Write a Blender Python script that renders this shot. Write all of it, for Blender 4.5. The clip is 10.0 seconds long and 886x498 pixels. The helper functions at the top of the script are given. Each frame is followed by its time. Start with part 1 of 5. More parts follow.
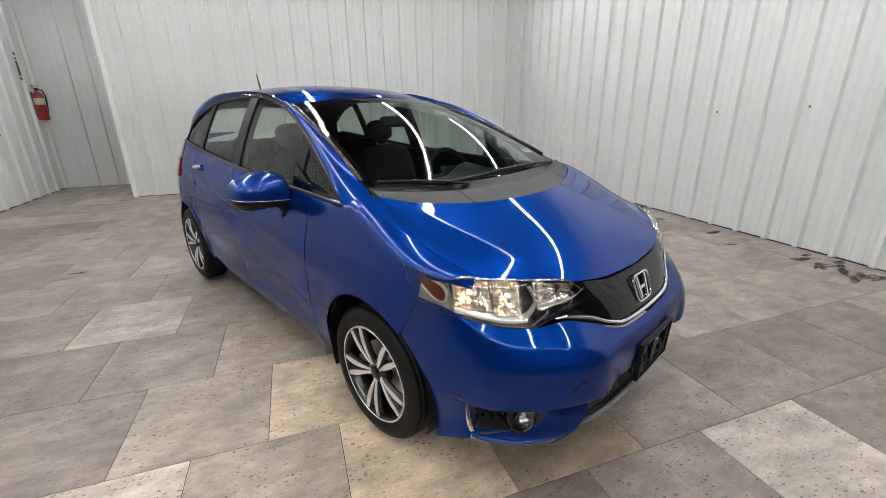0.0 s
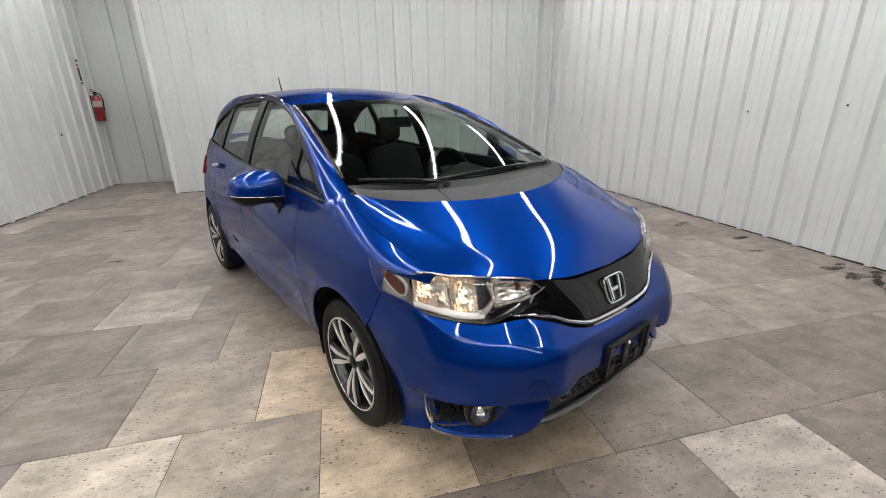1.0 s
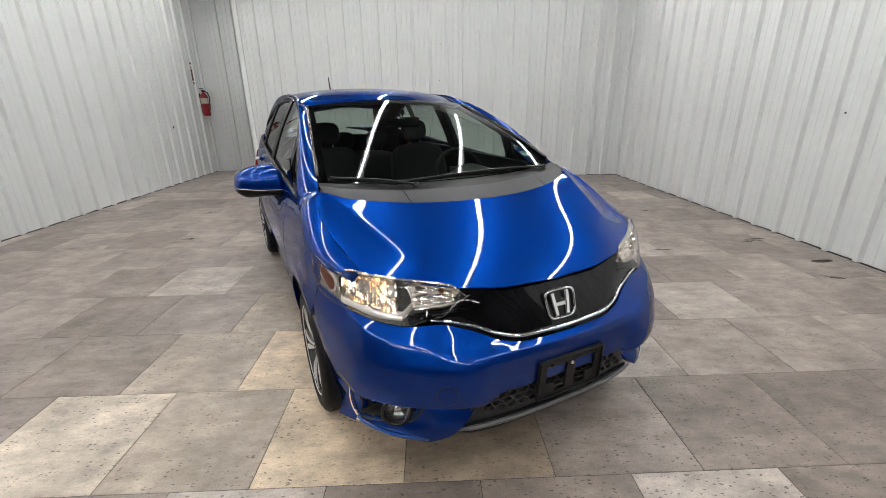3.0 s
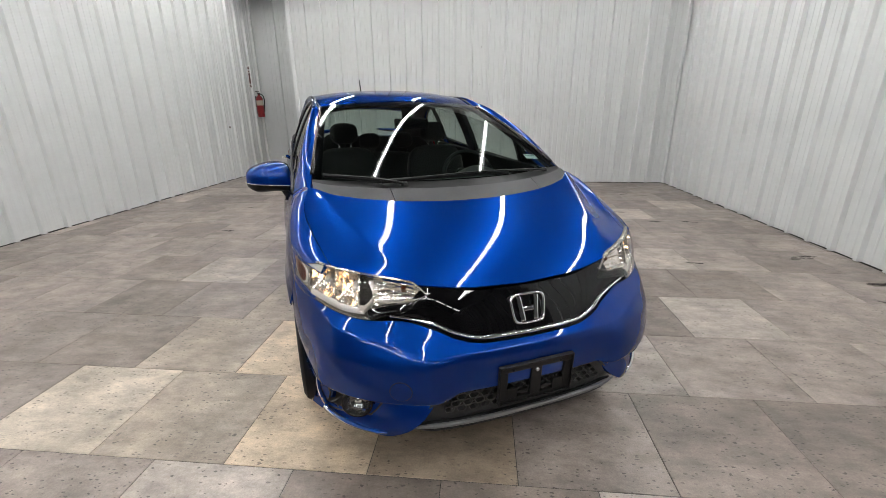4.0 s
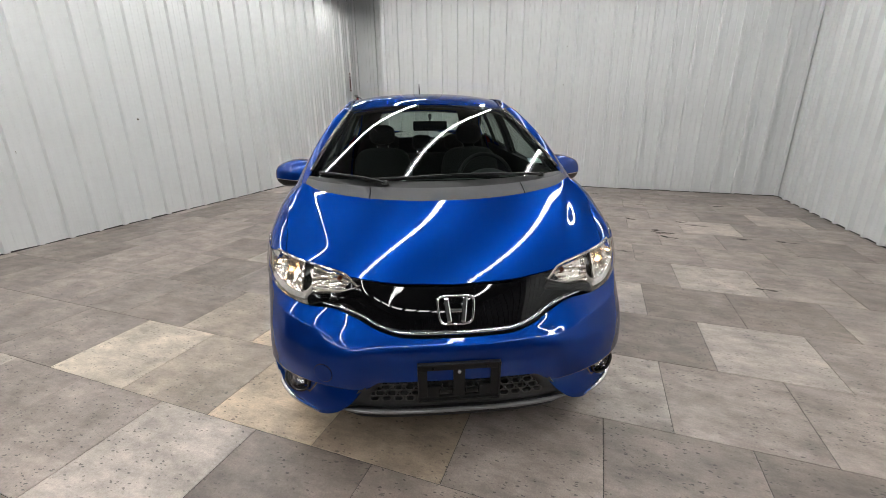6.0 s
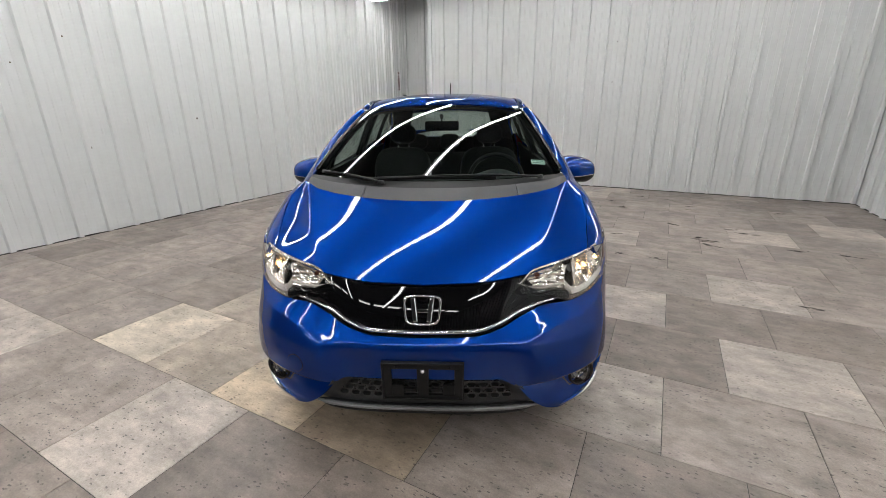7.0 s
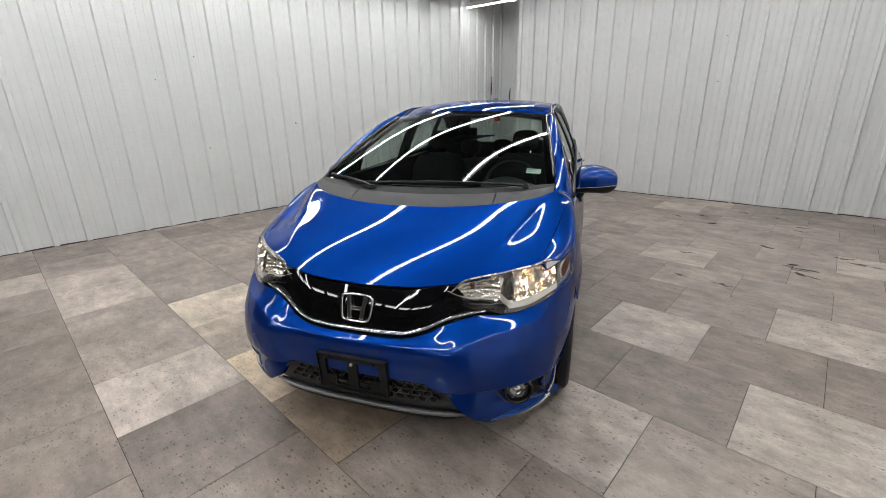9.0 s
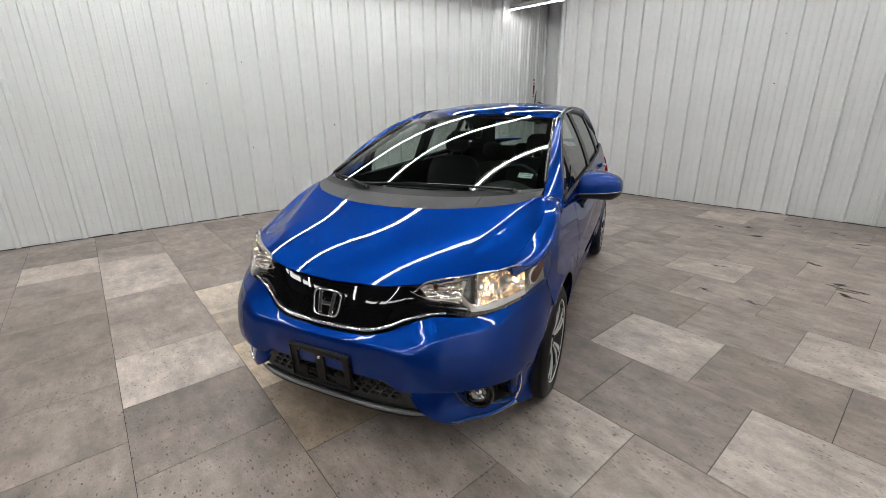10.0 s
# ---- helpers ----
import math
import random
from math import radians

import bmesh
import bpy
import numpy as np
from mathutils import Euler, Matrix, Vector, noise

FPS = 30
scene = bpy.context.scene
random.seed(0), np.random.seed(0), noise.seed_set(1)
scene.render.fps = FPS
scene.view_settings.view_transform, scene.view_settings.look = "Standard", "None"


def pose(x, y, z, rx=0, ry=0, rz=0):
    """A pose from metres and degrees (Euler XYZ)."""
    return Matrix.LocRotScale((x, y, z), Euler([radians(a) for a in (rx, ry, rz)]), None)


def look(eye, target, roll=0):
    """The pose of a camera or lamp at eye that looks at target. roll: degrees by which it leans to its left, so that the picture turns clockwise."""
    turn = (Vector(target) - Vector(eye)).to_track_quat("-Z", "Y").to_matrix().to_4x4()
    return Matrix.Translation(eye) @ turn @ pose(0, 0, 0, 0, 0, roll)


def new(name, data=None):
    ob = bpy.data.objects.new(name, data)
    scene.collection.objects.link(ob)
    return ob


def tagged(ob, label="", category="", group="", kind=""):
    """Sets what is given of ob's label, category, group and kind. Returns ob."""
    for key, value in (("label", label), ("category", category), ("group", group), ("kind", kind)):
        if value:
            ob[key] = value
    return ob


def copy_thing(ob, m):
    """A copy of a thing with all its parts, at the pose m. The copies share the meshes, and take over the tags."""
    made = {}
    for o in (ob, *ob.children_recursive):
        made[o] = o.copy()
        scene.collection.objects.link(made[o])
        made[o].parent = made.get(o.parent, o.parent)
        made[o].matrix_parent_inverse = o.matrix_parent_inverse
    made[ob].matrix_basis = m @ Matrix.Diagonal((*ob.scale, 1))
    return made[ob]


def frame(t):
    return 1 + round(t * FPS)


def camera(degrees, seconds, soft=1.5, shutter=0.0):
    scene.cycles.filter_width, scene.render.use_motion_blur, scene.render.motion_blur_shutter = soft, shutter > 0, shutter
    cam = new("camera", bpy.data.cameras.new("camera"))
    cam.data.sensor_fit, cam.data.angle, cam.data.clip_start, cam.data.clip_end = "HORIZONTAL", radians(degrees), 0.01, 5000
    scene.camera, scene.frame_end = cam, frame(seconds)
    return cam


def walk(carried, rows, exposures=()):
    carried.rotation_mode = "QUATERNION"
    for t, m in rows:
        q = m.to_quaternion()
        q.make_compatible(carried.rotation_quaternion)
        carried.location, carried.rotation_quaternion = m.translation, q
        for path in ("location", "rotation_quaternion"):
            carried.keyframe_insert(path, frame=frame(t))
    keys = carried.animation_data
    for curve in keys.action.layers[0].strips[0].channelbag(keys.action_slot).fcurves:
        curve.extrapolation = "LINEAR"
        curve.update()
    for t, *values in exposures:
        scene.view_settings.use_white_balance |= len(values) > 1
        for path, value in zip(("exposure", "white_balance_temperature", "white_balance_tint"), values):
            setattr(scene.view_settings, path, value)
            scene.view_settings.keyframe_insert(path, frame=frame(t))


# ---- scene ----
cam = camera(93.5, 10.0, soft=0.8)
PATH = [
    (0, (0.173, 0.078, 1.377), (0.803, 1.861, 0.724), -0.6),
    (0.5, (0.283, 0.033, 1.382), (0.834, 1.842, 0.732), -0.7),
    (1, (0.407, -0.048, 1.377), (0.868, 1.786, 0.728), -0.9),
    (1.5, (0.562, -0.073, 1.389), (0.923, 1.783, 0.737), -1.1),
    (2, (0.704, -0.134, 1.395), (0.964, 1.738, 0.742), -1.2),
    (2.5, (0.837, -0.144, 1.387), (0.996, 1.741, 0.738), -1.2),
    (2.7, (0.881, -0.14, 1.402), (1.003, 1.743, 0.739), -1.0),
    (4, (1.256, -0.151, 1.382), (1.084, 1.735, 0.74), -0.3),
    (4.5, (1.411, -0.152, 1.392), (1.124, 1.724, 0.762), -0.2),
    (5, (1.558, -0.131, 1.396), (1.154, 1.723, 0.765), -0.3),
    (5.5, (1.718, -0.111, 1.391), (1.194, 1.712, 0.757), -0.5),
    (6.8, (2.114, 0.028, 1.382), (1.275, 1.728, 0.747), -0.6),
    (7, (2.171, 0.052, 1.397), (1.288, 1.729, 0.758), -0.7),
    (7.5, (2.338, 0.121, 1.405), (1.34, 1.732, 0.765), -0.9),
    (8, (2.461, 0.224, 1.404), (1.357, 1.767, 0.772), -1.1),
    (8.5, (2.621, 0.298, 1.414), (1.416, 1.764, 0.785), -1.2),
    (9, (2.736, 0.396, 1.413), (1.435, 1.783, 0.794), -1.1),
    (9.5, (2.882, 0.496, 1.413), (1.495, 1.8, 0.8), -1.0),
    (10, (2.976, 0.616, 1.413), (1.514, 1.839, 0.807), -0.8),
]
walk(cam, [(t, look(eye, target, roll)) for t, eye, target, roll in PATH], exposures=((0.0, 0.02), (2.5, 0.0), (5.0, -0.05), (7.5, -0.08), (10.0, -0.12)))

# ---- light ----
world = bpy.data.worlds.new("world")
scene.world = world
world.use_nodes = True
world.node_tree.nodes["Background"].inputs[0].default_value = (0.55, 0.58, 0.6, 1)
world.node_tree.nodes["Background"].inputs[1].default_value = 0.02
scene.view_settings.exposure = 0.0
TUBE_POWER = 60.0
TUBE_Z = 3.55
CEILING_Z = 3.95
ROW_X = (-2.95, -1.2, 0.42, 2.05, 3.80)

# room plan: x across, y along, metres
LEFT, RIGHT, FRONT, BACK, NOOK = -3.82, 4.83, -8.0, 8.13, 9.63
PARTITION_END = -2.32
TILE = 0.6
TILE_X, TILE_Y = 2.03, 1.1


# ---- materials ----
def material(name, base=(0.5, 0.5, 0.5), rough=0.5, metal=0.0, coat=0.0, vary=None, bump=None, spec=0.5, rough_vary=0.0):
    """vary: (scale, amount, second scale, amount) of lightness; bump: (scale, strength, metres)."""
    m = bpy.data.materials.new(name)
    m.use_nodes = True
    nt = m.node_tree
    p = nt.nodes["Principled BSDF"]
    p.inputs["Base Color"].default_value = (*base, 1)
    p.inputs["Roughness"].default_value = rough
    p.inputs["Metallic"].default_value = metal
    p.inputs["Coat Weight"].default_value = coat
    p.inputs["Coat Roughness"].default_value = 0.02
    p.inputs["Specular IOR Level"].default_value = spec
    if vary or bump:
        tc = nt.nodes.new("ShaderNodeTexCoord")
    if vary:
        total = None
        for scale, amount in (vary[0:2], vary[2:4]):
            n = nt.nodes.new("ShaderNodeTexNoise")
            n.inputs["Scale"].default_value = scale
            n.inputs["Detail"].default_value = 6
            nt.links.new(tc.outputs["Object"], n.inputs["Vector"])
            r = nt.nodes.new("ShaderNodeMapRange")
            r.inputs["From Min"].default_value, r.inputs["From Max"].default_value = 0.3, 0.7
            r.inputs["To Min"].default_value, r.inputs["To Max"].default_value = 1 - amount, 1 + amount
            nt.links.new(n.outputs["Fac"], r.inputs["Value"])
            if total is None:
                total = r
                first = n
            else:
                mul = nt.nodes.new("ShaderNodeMath")
                mul.operation = "MULTIPLY"
                nt.links.new(total.outputs[0], mul.inputs[0])
                nt.links.new(r.outputs[0], mul.inputs[1])
                total = mul
        mix = nt.nodes.new("ShaderNodeVectorMath")
        mix.operation = "SCALE"
        mix.inputs[0].default_value = base
        nt.links.new(total.outputs[0], mix.inputs["Scale"])
        nt.links.new(mix.outputs[0], p.inputs["Base Color"])
        if rough_vary:
            r = nt.nodes.new("ShaderNodeMapRange")
            r.inputs["From Min"].default_value, r.inputs["From Max"].default_value = 0.3, 0.7
            r.inputs["To Min"].default_value, r.inputs["To Max"].default_value = rough - rough_vary, rough + rough_vary
            nt.links.new(first.outputs["Fac"], r.inputs["Value"])
            nt.links.new(r.outputs[0], p.inputs["Roughness"])
    if bump:
        n = nt.nodes.new("ShaderNodeTexNoise")
        n.inputs["Scale"].default_value = bump[0]
        n.inputs["Detail"].default_value = 4
        nt.links.new(tc.outputs["Object"], n.inputs["Vector"])
        b = nt.nodes.new("ShaderNodeBump")
        b.inputs["Strength"].default_value = bump[1]
        b.inputs["Distance"].default_value = bump[2]
        nt.links.new(n.outputs["Fac"], b.inputs["Height"])
        nt.links.new(b.outputs[0], p.inputs["Normal"])
    return m


def glowing(name, colour, strength):
    m = bpy.data.materials.new(name)
    m.use_nodes = True
    nt = m.node_tree
    e = nt.nodes.new("ShaderNodeEmission")
    e.inputs[0].default_value = (*colour, 1)
    e.inputs[1].default_value = strength
    nt.links.new(e.outputs[0], nt.nodes["Material Output"].inputs[0])
    return m


def glass(name, tint, base_gloss=0.06, gloss_rough=0.0):
    """Thin pane: clear with a tint, and a mirror-like gloss by Fresnel."""
    m = bpy.data.materials.new(name)
    m.use_nodes = True
    nt = m.node_tree
    t = nt.nodes.new("ShaderNodeBsdfTransparent")
    t.inputs[0].default_value = (*tint, 1)
    g = nt.nodes.new("ShaderNodeBsdfGlossy")
    g.inputs["Roughness"].default_value = gloss_rough
    lw = nt.nodes.new("ShaderNodeLayerWeight")
    lw.inputs["Blend"].default_value = 0.5
    pw = nt.nodes.new("ShaderNodeMath")
    pw.operation = "POWER"
    pw.inputs[1].default_value = 5.0
    nt.links.new(lw.outputs["Facing"], pw.inputs[0])
    fr = nt.nodes.new("ShaderNodeMath")
    fr.operation = "MULTIPLY_ADD"
    fr.inputs[1].default_value, fr.inputs[2].default_value = 1 - base_gloss, base_gloss
    nt.links.new(pw.outputs[0], fr.inputs[0])
    mx = nt.nodes.new("ShaderNodeMixShader")
    nt.links.new(fr.outputs[0], mx.inputs[0])
    nt.links.new(t.outputs[0], mx.inputs[1])
    nt.links.new(g.outputs[0], mx.inputs[2])
    nt.links.new(mx.outputs[0], nt.nodes["Material Output"].inputs[0])
    return m


def tile_material(name, warm):
    """Stone-look porcelain: clouds, drawn-out veins and small dark pits, another stretch of stone on each tile."""
    m = bpy.data.materials.new(name)
    m.use_nodes = True
    nt = m.node_tree
    p = nt.nodes["Principled BSDF"]
    link = nt.links.new
    tc, info = nt.nodes.new("ShaderNodeTexCoord"), nt.nodes.new("ShaderNodeObjectInfo")
    shift = nt.nodes.new("ShaderNodeVectorMath")
    shift.operation = "MULTIPLY_ADD"
    comb = nt.nodes.new("ShaderNodeCombineXYZ")
    for i in range(3):
        link(info.outputs["Random"], comb.inputs[i])
    shift.inputs[1].default_value = (37, 91, 53)
    link(comb.outputs[0], shift.inputs[0])
    link(tc.outputs["Object"], shift.inputs[2])
    stretch = nt.nodes.new("ShaderNodeVectorMath")
    stretch.operation = "MULTIPLY"
    stretch.inputs[1].default_value = (0.55, 1.0, 1.0)
    link(shift.outputs[0], stretch.inputs[0])

    def noise_at(scale, detail, vec, low, high, t0, t1, rough=0.6):
        n = nt.nodes.new("ShaderNodeTexNoise")
        n.inputs["Scale"].default_value, n.inputs["Detail"].default_value, n.inputs["Roughness"].default_value = scale, detail, rough
        link(vec.outputs[0], n.inputs["Vector"])
        r = nt.nodes.new("ShaderNodeMapRange")
        r.inputs["From Min"].default_value, r.inputs["From Max"].default_value = low, high
        r.inputs["To Min"].default_value, r.inputs["To Max"].default_value = t0, t1
        link(n.outputs["Fac"], r.inputs["Value"])
        return r

    wobble = nt.nodes.new("ShaderNodeTexNoise")
    wobble.inputs["Scale"].default_value, wobble.inputs["Detail"].default_value = 60, 2
    link(shift.outputs[0], wobble.inputs["Vector"])
    bend = nt.nodes.new("ShaderNodeVectorMath")
    bend.operation = "MULTIPLY_ADD"
    bend.inputs[1].default_value = (0.016, 0.016, 0.0)
    link(wobble.outputs["Color"], bend.inputs[0])
    link(shift.outputs[0], bend.inputs[2])
    along = nt.nodes.new("ShaderNodeVectorMath")
    along.operation = "MULTIPLY"
    along.inputs[1].default_value = (0.22, 1.5, 1.0)
    link(bend.outputs[0], along.inputs[0])
    streaks = noise_at(14.0, 8, along, 0.38, 0.64, 0.93, 1.07, 0.65)
    clouds = noise_at(3.0, 8, shift, 0.3, 0.7, 0.66, 1.32)
    veins = noise_at(11.0, 12, stretch, 0.34, 0.66, 0.70, 1.28, 0.74)
    # long dark pits, in some of the cells only
    cells = nt.nodes.new("ShaderNodeTexVoronoi")
    cells.inputs["Scale"].default_value = 76
    cells.inputs["Randomness"].default_value = 1.0
    drawn = nt.nodes.new("ShaderNodeVectorMath")
    drawn.operation = "MULTIPLY"
    drawn.inputs[1].default_value = (0.50, 1.20, 1.0)
    link(bend.outputs[0], drawn.inputs[0])
    link(drawn.outputs[0], cells.inputs["Vector"])
    size = nt.nodes.new("ShaderNodeSeparateColor")
    link(cells.outputs["Color"], size.inputs[0])
    reach = nt.nodes.new("ShaderNodeMapRange")
    reach.inputs["From Min"].default_value, reach.inputs["From Max"].default_value = 0.35, 1.0
    reach.inputs["To Min"].default_value, reach.inputs["To Max"].default_value = 0.0, 0.36
    link(size.outputs[0], reach.inputs["Value"])
    inside = nt.nodes.new("ShaderNodeMath")
    inside.operation = "SUBTRACT"
    link(cells.outputs["Distance"], inside.inputs[0])
    link(reach.outputs[0], inside.inputs[1])
    pock = nt.nodes.new("ShaderNodeMapRange")
    pock.inputs["From Min"].default_value, pock.inputs["From Max"].default_value = -0.04, 0.04
    pock.inputs["To Min"].default_value, pock.inputs["To Max"].default_value = 0.34, 1.0
    link(inside.outputs[0], pock.inputs["Value"])
    where = noise_at(2.6, 3, shift, 0.34, 0.52, 1.0, 0.36)
    pits = nt.nodes.new("ShaderNodeMath")
    pits.operation = "MAXIMUM"
    link(pock.outputs[0], pits.inputs[0])
    link(where.outputs[0], pits.inputs[1])
    fine = noise_at(150.0, 4, shift, 0.3, 0.7, 0.86, 1.14)
    tone = nt.nodes.new("ShaderNodeMapRange")
    tone.inputs["To Min"].default_value, tone.inputs["To Max"].default_value = 0.90, 1.10
    link(info.outputs["Random"], tone.inputs["Value"])
    last = tone
    for r in (clouds, veins, streaks, pits, fine):
        mul = nt.nodes.new("ShaderNodeMath")
        mul.operation = "MULTIPLY"
        link(last.outputs[0], mul.inputs[0])
        link(r.outputs[0], mul.inputs[1])
        last = mul
    mix = nt.nodes.new("ShaderNodeVectorMath")
    mix.operation = "SCALE"
    mix.inputs[0].default_value = warm
    link(last.outputs[0], mix.inputs["Scale"])
    link(mix.outputs[0], p.inputs["Base Color"])
    rr = noise_at(5.0, 5, shift, 0.3, 0.7, 0.30, 0.48)
    link(rr.outputs[0], p.inputs["Roughness"])
    b = nt.nodes.new("ShaderNodeBump")
    b.inputs["Strength"].default_value, b.inputs["Distance"].default_value = 0.35, 0.002
    link(last.outputs[0], b.inputs["Height"])
    link(b.outputs[0], p.inputs["Normal"])
    return m


M_WALL = material("white_painted_steel", (0.615, 0.622, 0.622), 0.36, vary=(1.3, 0.035, 14, 0.02), bump=(9, 0.12, 0.004), rough_vary=0.06)
# for unseen walls only: near-black so that the car mirrors little light
M_UNSEEN_DARK = material("near_black_unseen_wall", (0.028, 0.028, 0.029), 0.6, vary=(1.3, 0.05, 14, 0.03))
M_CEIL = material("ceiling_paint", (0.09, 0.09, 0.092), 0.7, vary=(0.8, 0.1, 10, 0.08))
M_GROUT = material("dark_grout", (0.030, 0.027, 0.024), 0.85, vary=(4, 0.2, 60, 0.2))
M_TILE = tile_material("stone_look_tile", (0.255, 0.212, 0.189))
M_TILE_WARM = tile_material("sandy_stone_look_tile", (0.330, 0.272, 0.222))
# sandy stone, with the warm light beside the front wheel put into its colour
M_TILE_SAND_LIT = tile_material("lit_sandy_stone_look_tile", (0.60, 0.472, 0.345))
M_TILE_PALE = tile_material("pale_stone_look_tile", (0.375, 0.322, 0.288))
M_TILE_DARK = tile_material("dark_stone_look_tile", (0.196, 0.160, 0.139))
M_TILE_LIGHT = tile_material("light_stone_look_tile", (0.47, 0.400, 0.330))
M_TILE_BROWN = tile_material("brown_stone_look_tile", (0.285, 0.222, 0.166))
M_TUBE = glowing("lit_tube", (0.985, 0.99, 0.970), TUBE_POWER)
M_FIXTURE = material("white_fixture_metal", (0.75, 0.75, 0.74), 0.4, vary=(5, 0.03, 40, 0.02))
M_TRIM = material("white_metal_trim", (0.7, 0.71, 0.71), 0.4, vary=(2, 0.05, 30, 0.03))
M_RUST = material("bolt_stain", (0.10, 0.07, 0.05), 0.8, vary=(60, 0.3, 200, 0.2))


# ---- mesh helpers ----
def part(name, bm, mat, parent=None, label="", smooth=False, at=None):
    """Links a bmesh as one mesh object."""
    me = bpy.data.meshes.new(name)
    bmesh.ops.recalc_face_normals(bm, faces=bm.faces) if not smooth else None
    bm.to_mesh(me)
    bm.free()
    if mat:
        me.materials.append(mat)
    if smooth:
        me.shade_smooth()
    ob = new(name, me)
    if at is not None:
        ob.matrix_basis = at
    ob.parent = parent
    if label:
        ob["label"] = label
    return ob


def box(bm, x0, x1, y0, y1, z0, z1, bevel=0.0, m=None):
    r = bmesh.ops.create_cube(bm, size=1, matrix=Matrix.Translation(((x0 + x1) / 2, (y0 + y1) / 2, (z0 + z1) / 2)) @ Matrix.Diagonal((x1 - x0, y1 - y0, z1 - z0, 1)))
    vs = r["verts"]
    if bevel:
        es = list({e for v in vs for e in v.link_edges})
        rb = bmesh.ops.bevel(bm, geom=es, offset=bevel, segments=2, affect="EDGES", profile=0.5)
        vs = list({v for f in rb["faces"] for v in f.verts} | {v for v in vs if v.is_valid})
    if m is not None:
        bmesh.ops.transform(bm, matrix=m, verts=[v for v in vs if v.is_valid])
    return vs


def grid(fn, nu, nv, bm=None, close_u=False):
    """Quads over u, v in 0..1."""
    bm = bm or bmesh.new()
    rows = [[bm.verts.new(fn(i / nu, j / nv)) for i in range(nu if close_u else nu + 1)] for j in range(nv + 1)]
    n = len(rows[0])
    for j in range(nv):
        for i in range(n if close_u else n - 1):
            k = (i + 1) % n
            bm.faces.new((rows[j][i], rows[j][k], rows[j + 1][k], rows[j + 1][i]))
    return bm


def lathe(profile, n=48, bm=None, axis="Y"):
    """Turns (radius, offset) pairs round the axis Y."""
    bm = bm or bmesh.new()
    rings = [[bm.verts.new((r * math.cos(a), o, r * math.sin(a))) for a in (2 * math.pi * i / n for i in range(n))] for r, o in profile]
    for a, b in zip(rings, rings[1:]):
        for i in range(n):
            k = (i + 1) % n
            bm.faces.new((a[i], a[k], b[k], b[i]))
    return bm


def tube(points, radius, n=10, bm=None, caps=True, flat=1.0):
    """A round rod along points; flat squeezes it in height."""
    bm = bm or bmesh.new()
    pts = [Vector(p) for p in points]
    rings = []
    for i, p in enumerate(pts):
        d = (pts[min(i + 1, len(pts) - 1)] - pts[max(i - 1, 0)]).normalized()
        up = Vector((0, 0, 1)) if abs(d.z) < 0.95 else Vector((1, 0, 0))
        a = d.cross(up).normalized()
        b = a.cross(d).normalized()
        r = radius(i / (len(pts) - 1)) if callable(radius) else radius
        rings.append([bm.verts.new(p + a * (r * math.cos(t)) + b * (r * flat * math.sin(t))) for t in (2 * math.pi * k / n for k in range(n))])
    for r0, r1 in zip(rings, rings[1:]):
        for i in range(n):
            k = (i + 1) % n
            bm.faces.new((r0[i], r0[k], r1[k], r1[i]))
    if caps:
        bm.faces.new(rings[0][::-1])
        bm.faces.new(rings[-1])
    return bm


def flange(bm, depth):
    """Turns the open edges of a skin inwards, with a crisp edge, so that the sheet has depth and a shadow gap."""
    bm.normal_update()
    rim = [e for e in bm.edges if e.is_boundary]
    made = {}
    for v in {v for e in rim for v in e.verts}:
        made[v] = bm.verts.new(v.co - v.normal * depth)
    for e in rim:
        f = e.link_faces[0]
        loop = next(l for l in f.loops if l.edge == e)
        a, b = loop.vert, loop.link_loop_next.vert
        bm.faces.new((b, a, made[a], made[b]))
        e.smooth = False
    return bm


def spline(*keys):
    """A smooth curve without overshoot through (x, y) keys, straight beyond them."""
    keys = sorted(keys)
    xs, ys = [k[0] for k in keys], [k[1] for k in keys]
    n = len(xs)
    h = [xs[i + 1] - xs[i] for i in range(n - 1)]
    d = [(ys[i + 1] - ys[i]) / h[i] for i in range(n - 1)]
    m = [d[0]] + [0 if d[i - 1] * d[i] <= 0 else 3 * (h[i - 1] + h[i]) / ((2 * h[i] + h[i - 1]) / d[i - 1] + (h[i] + 2 * h[i - 1]) / d[i]) for i in range(1, n - 1)] + [d[-1]]

    def f(x):
        if x <= xs[0]:
            return ys[0] + m[0] * (x - xs[0])
        if x >= xs[-1]:
            return ys[-1] + m[-1] * (x - xs[-1])
        i = 0
        while x > xs[i + 1]:
            i += 1
        t = (x - xs[i]) / h[i]
        a = 1 - t
        return ys[i] * a * a * (1 + 2 * t) + ys[i + 1] * t * t * (1 + 2 * a) + h[i] * (m[i] * t * a * a - m[i + 1] * t * t * a)

    return f


def smooth(a, b, x):
    t = min(max((x - a) / (b - a), 0), 1)
    return t * t * (3 - 2 * t)


def mix(a, b, t):
    return a + (b - a) * t


# ---- the room ----
def empty(name, label="", category="", kind="", at=None, group=""):
    ob = new(name)
    if at is not None:
        ob.matrix_basis = at
    return tagged(ob, label, category, group, kind)


PANEL_W, RIB = 0.915, 0.305


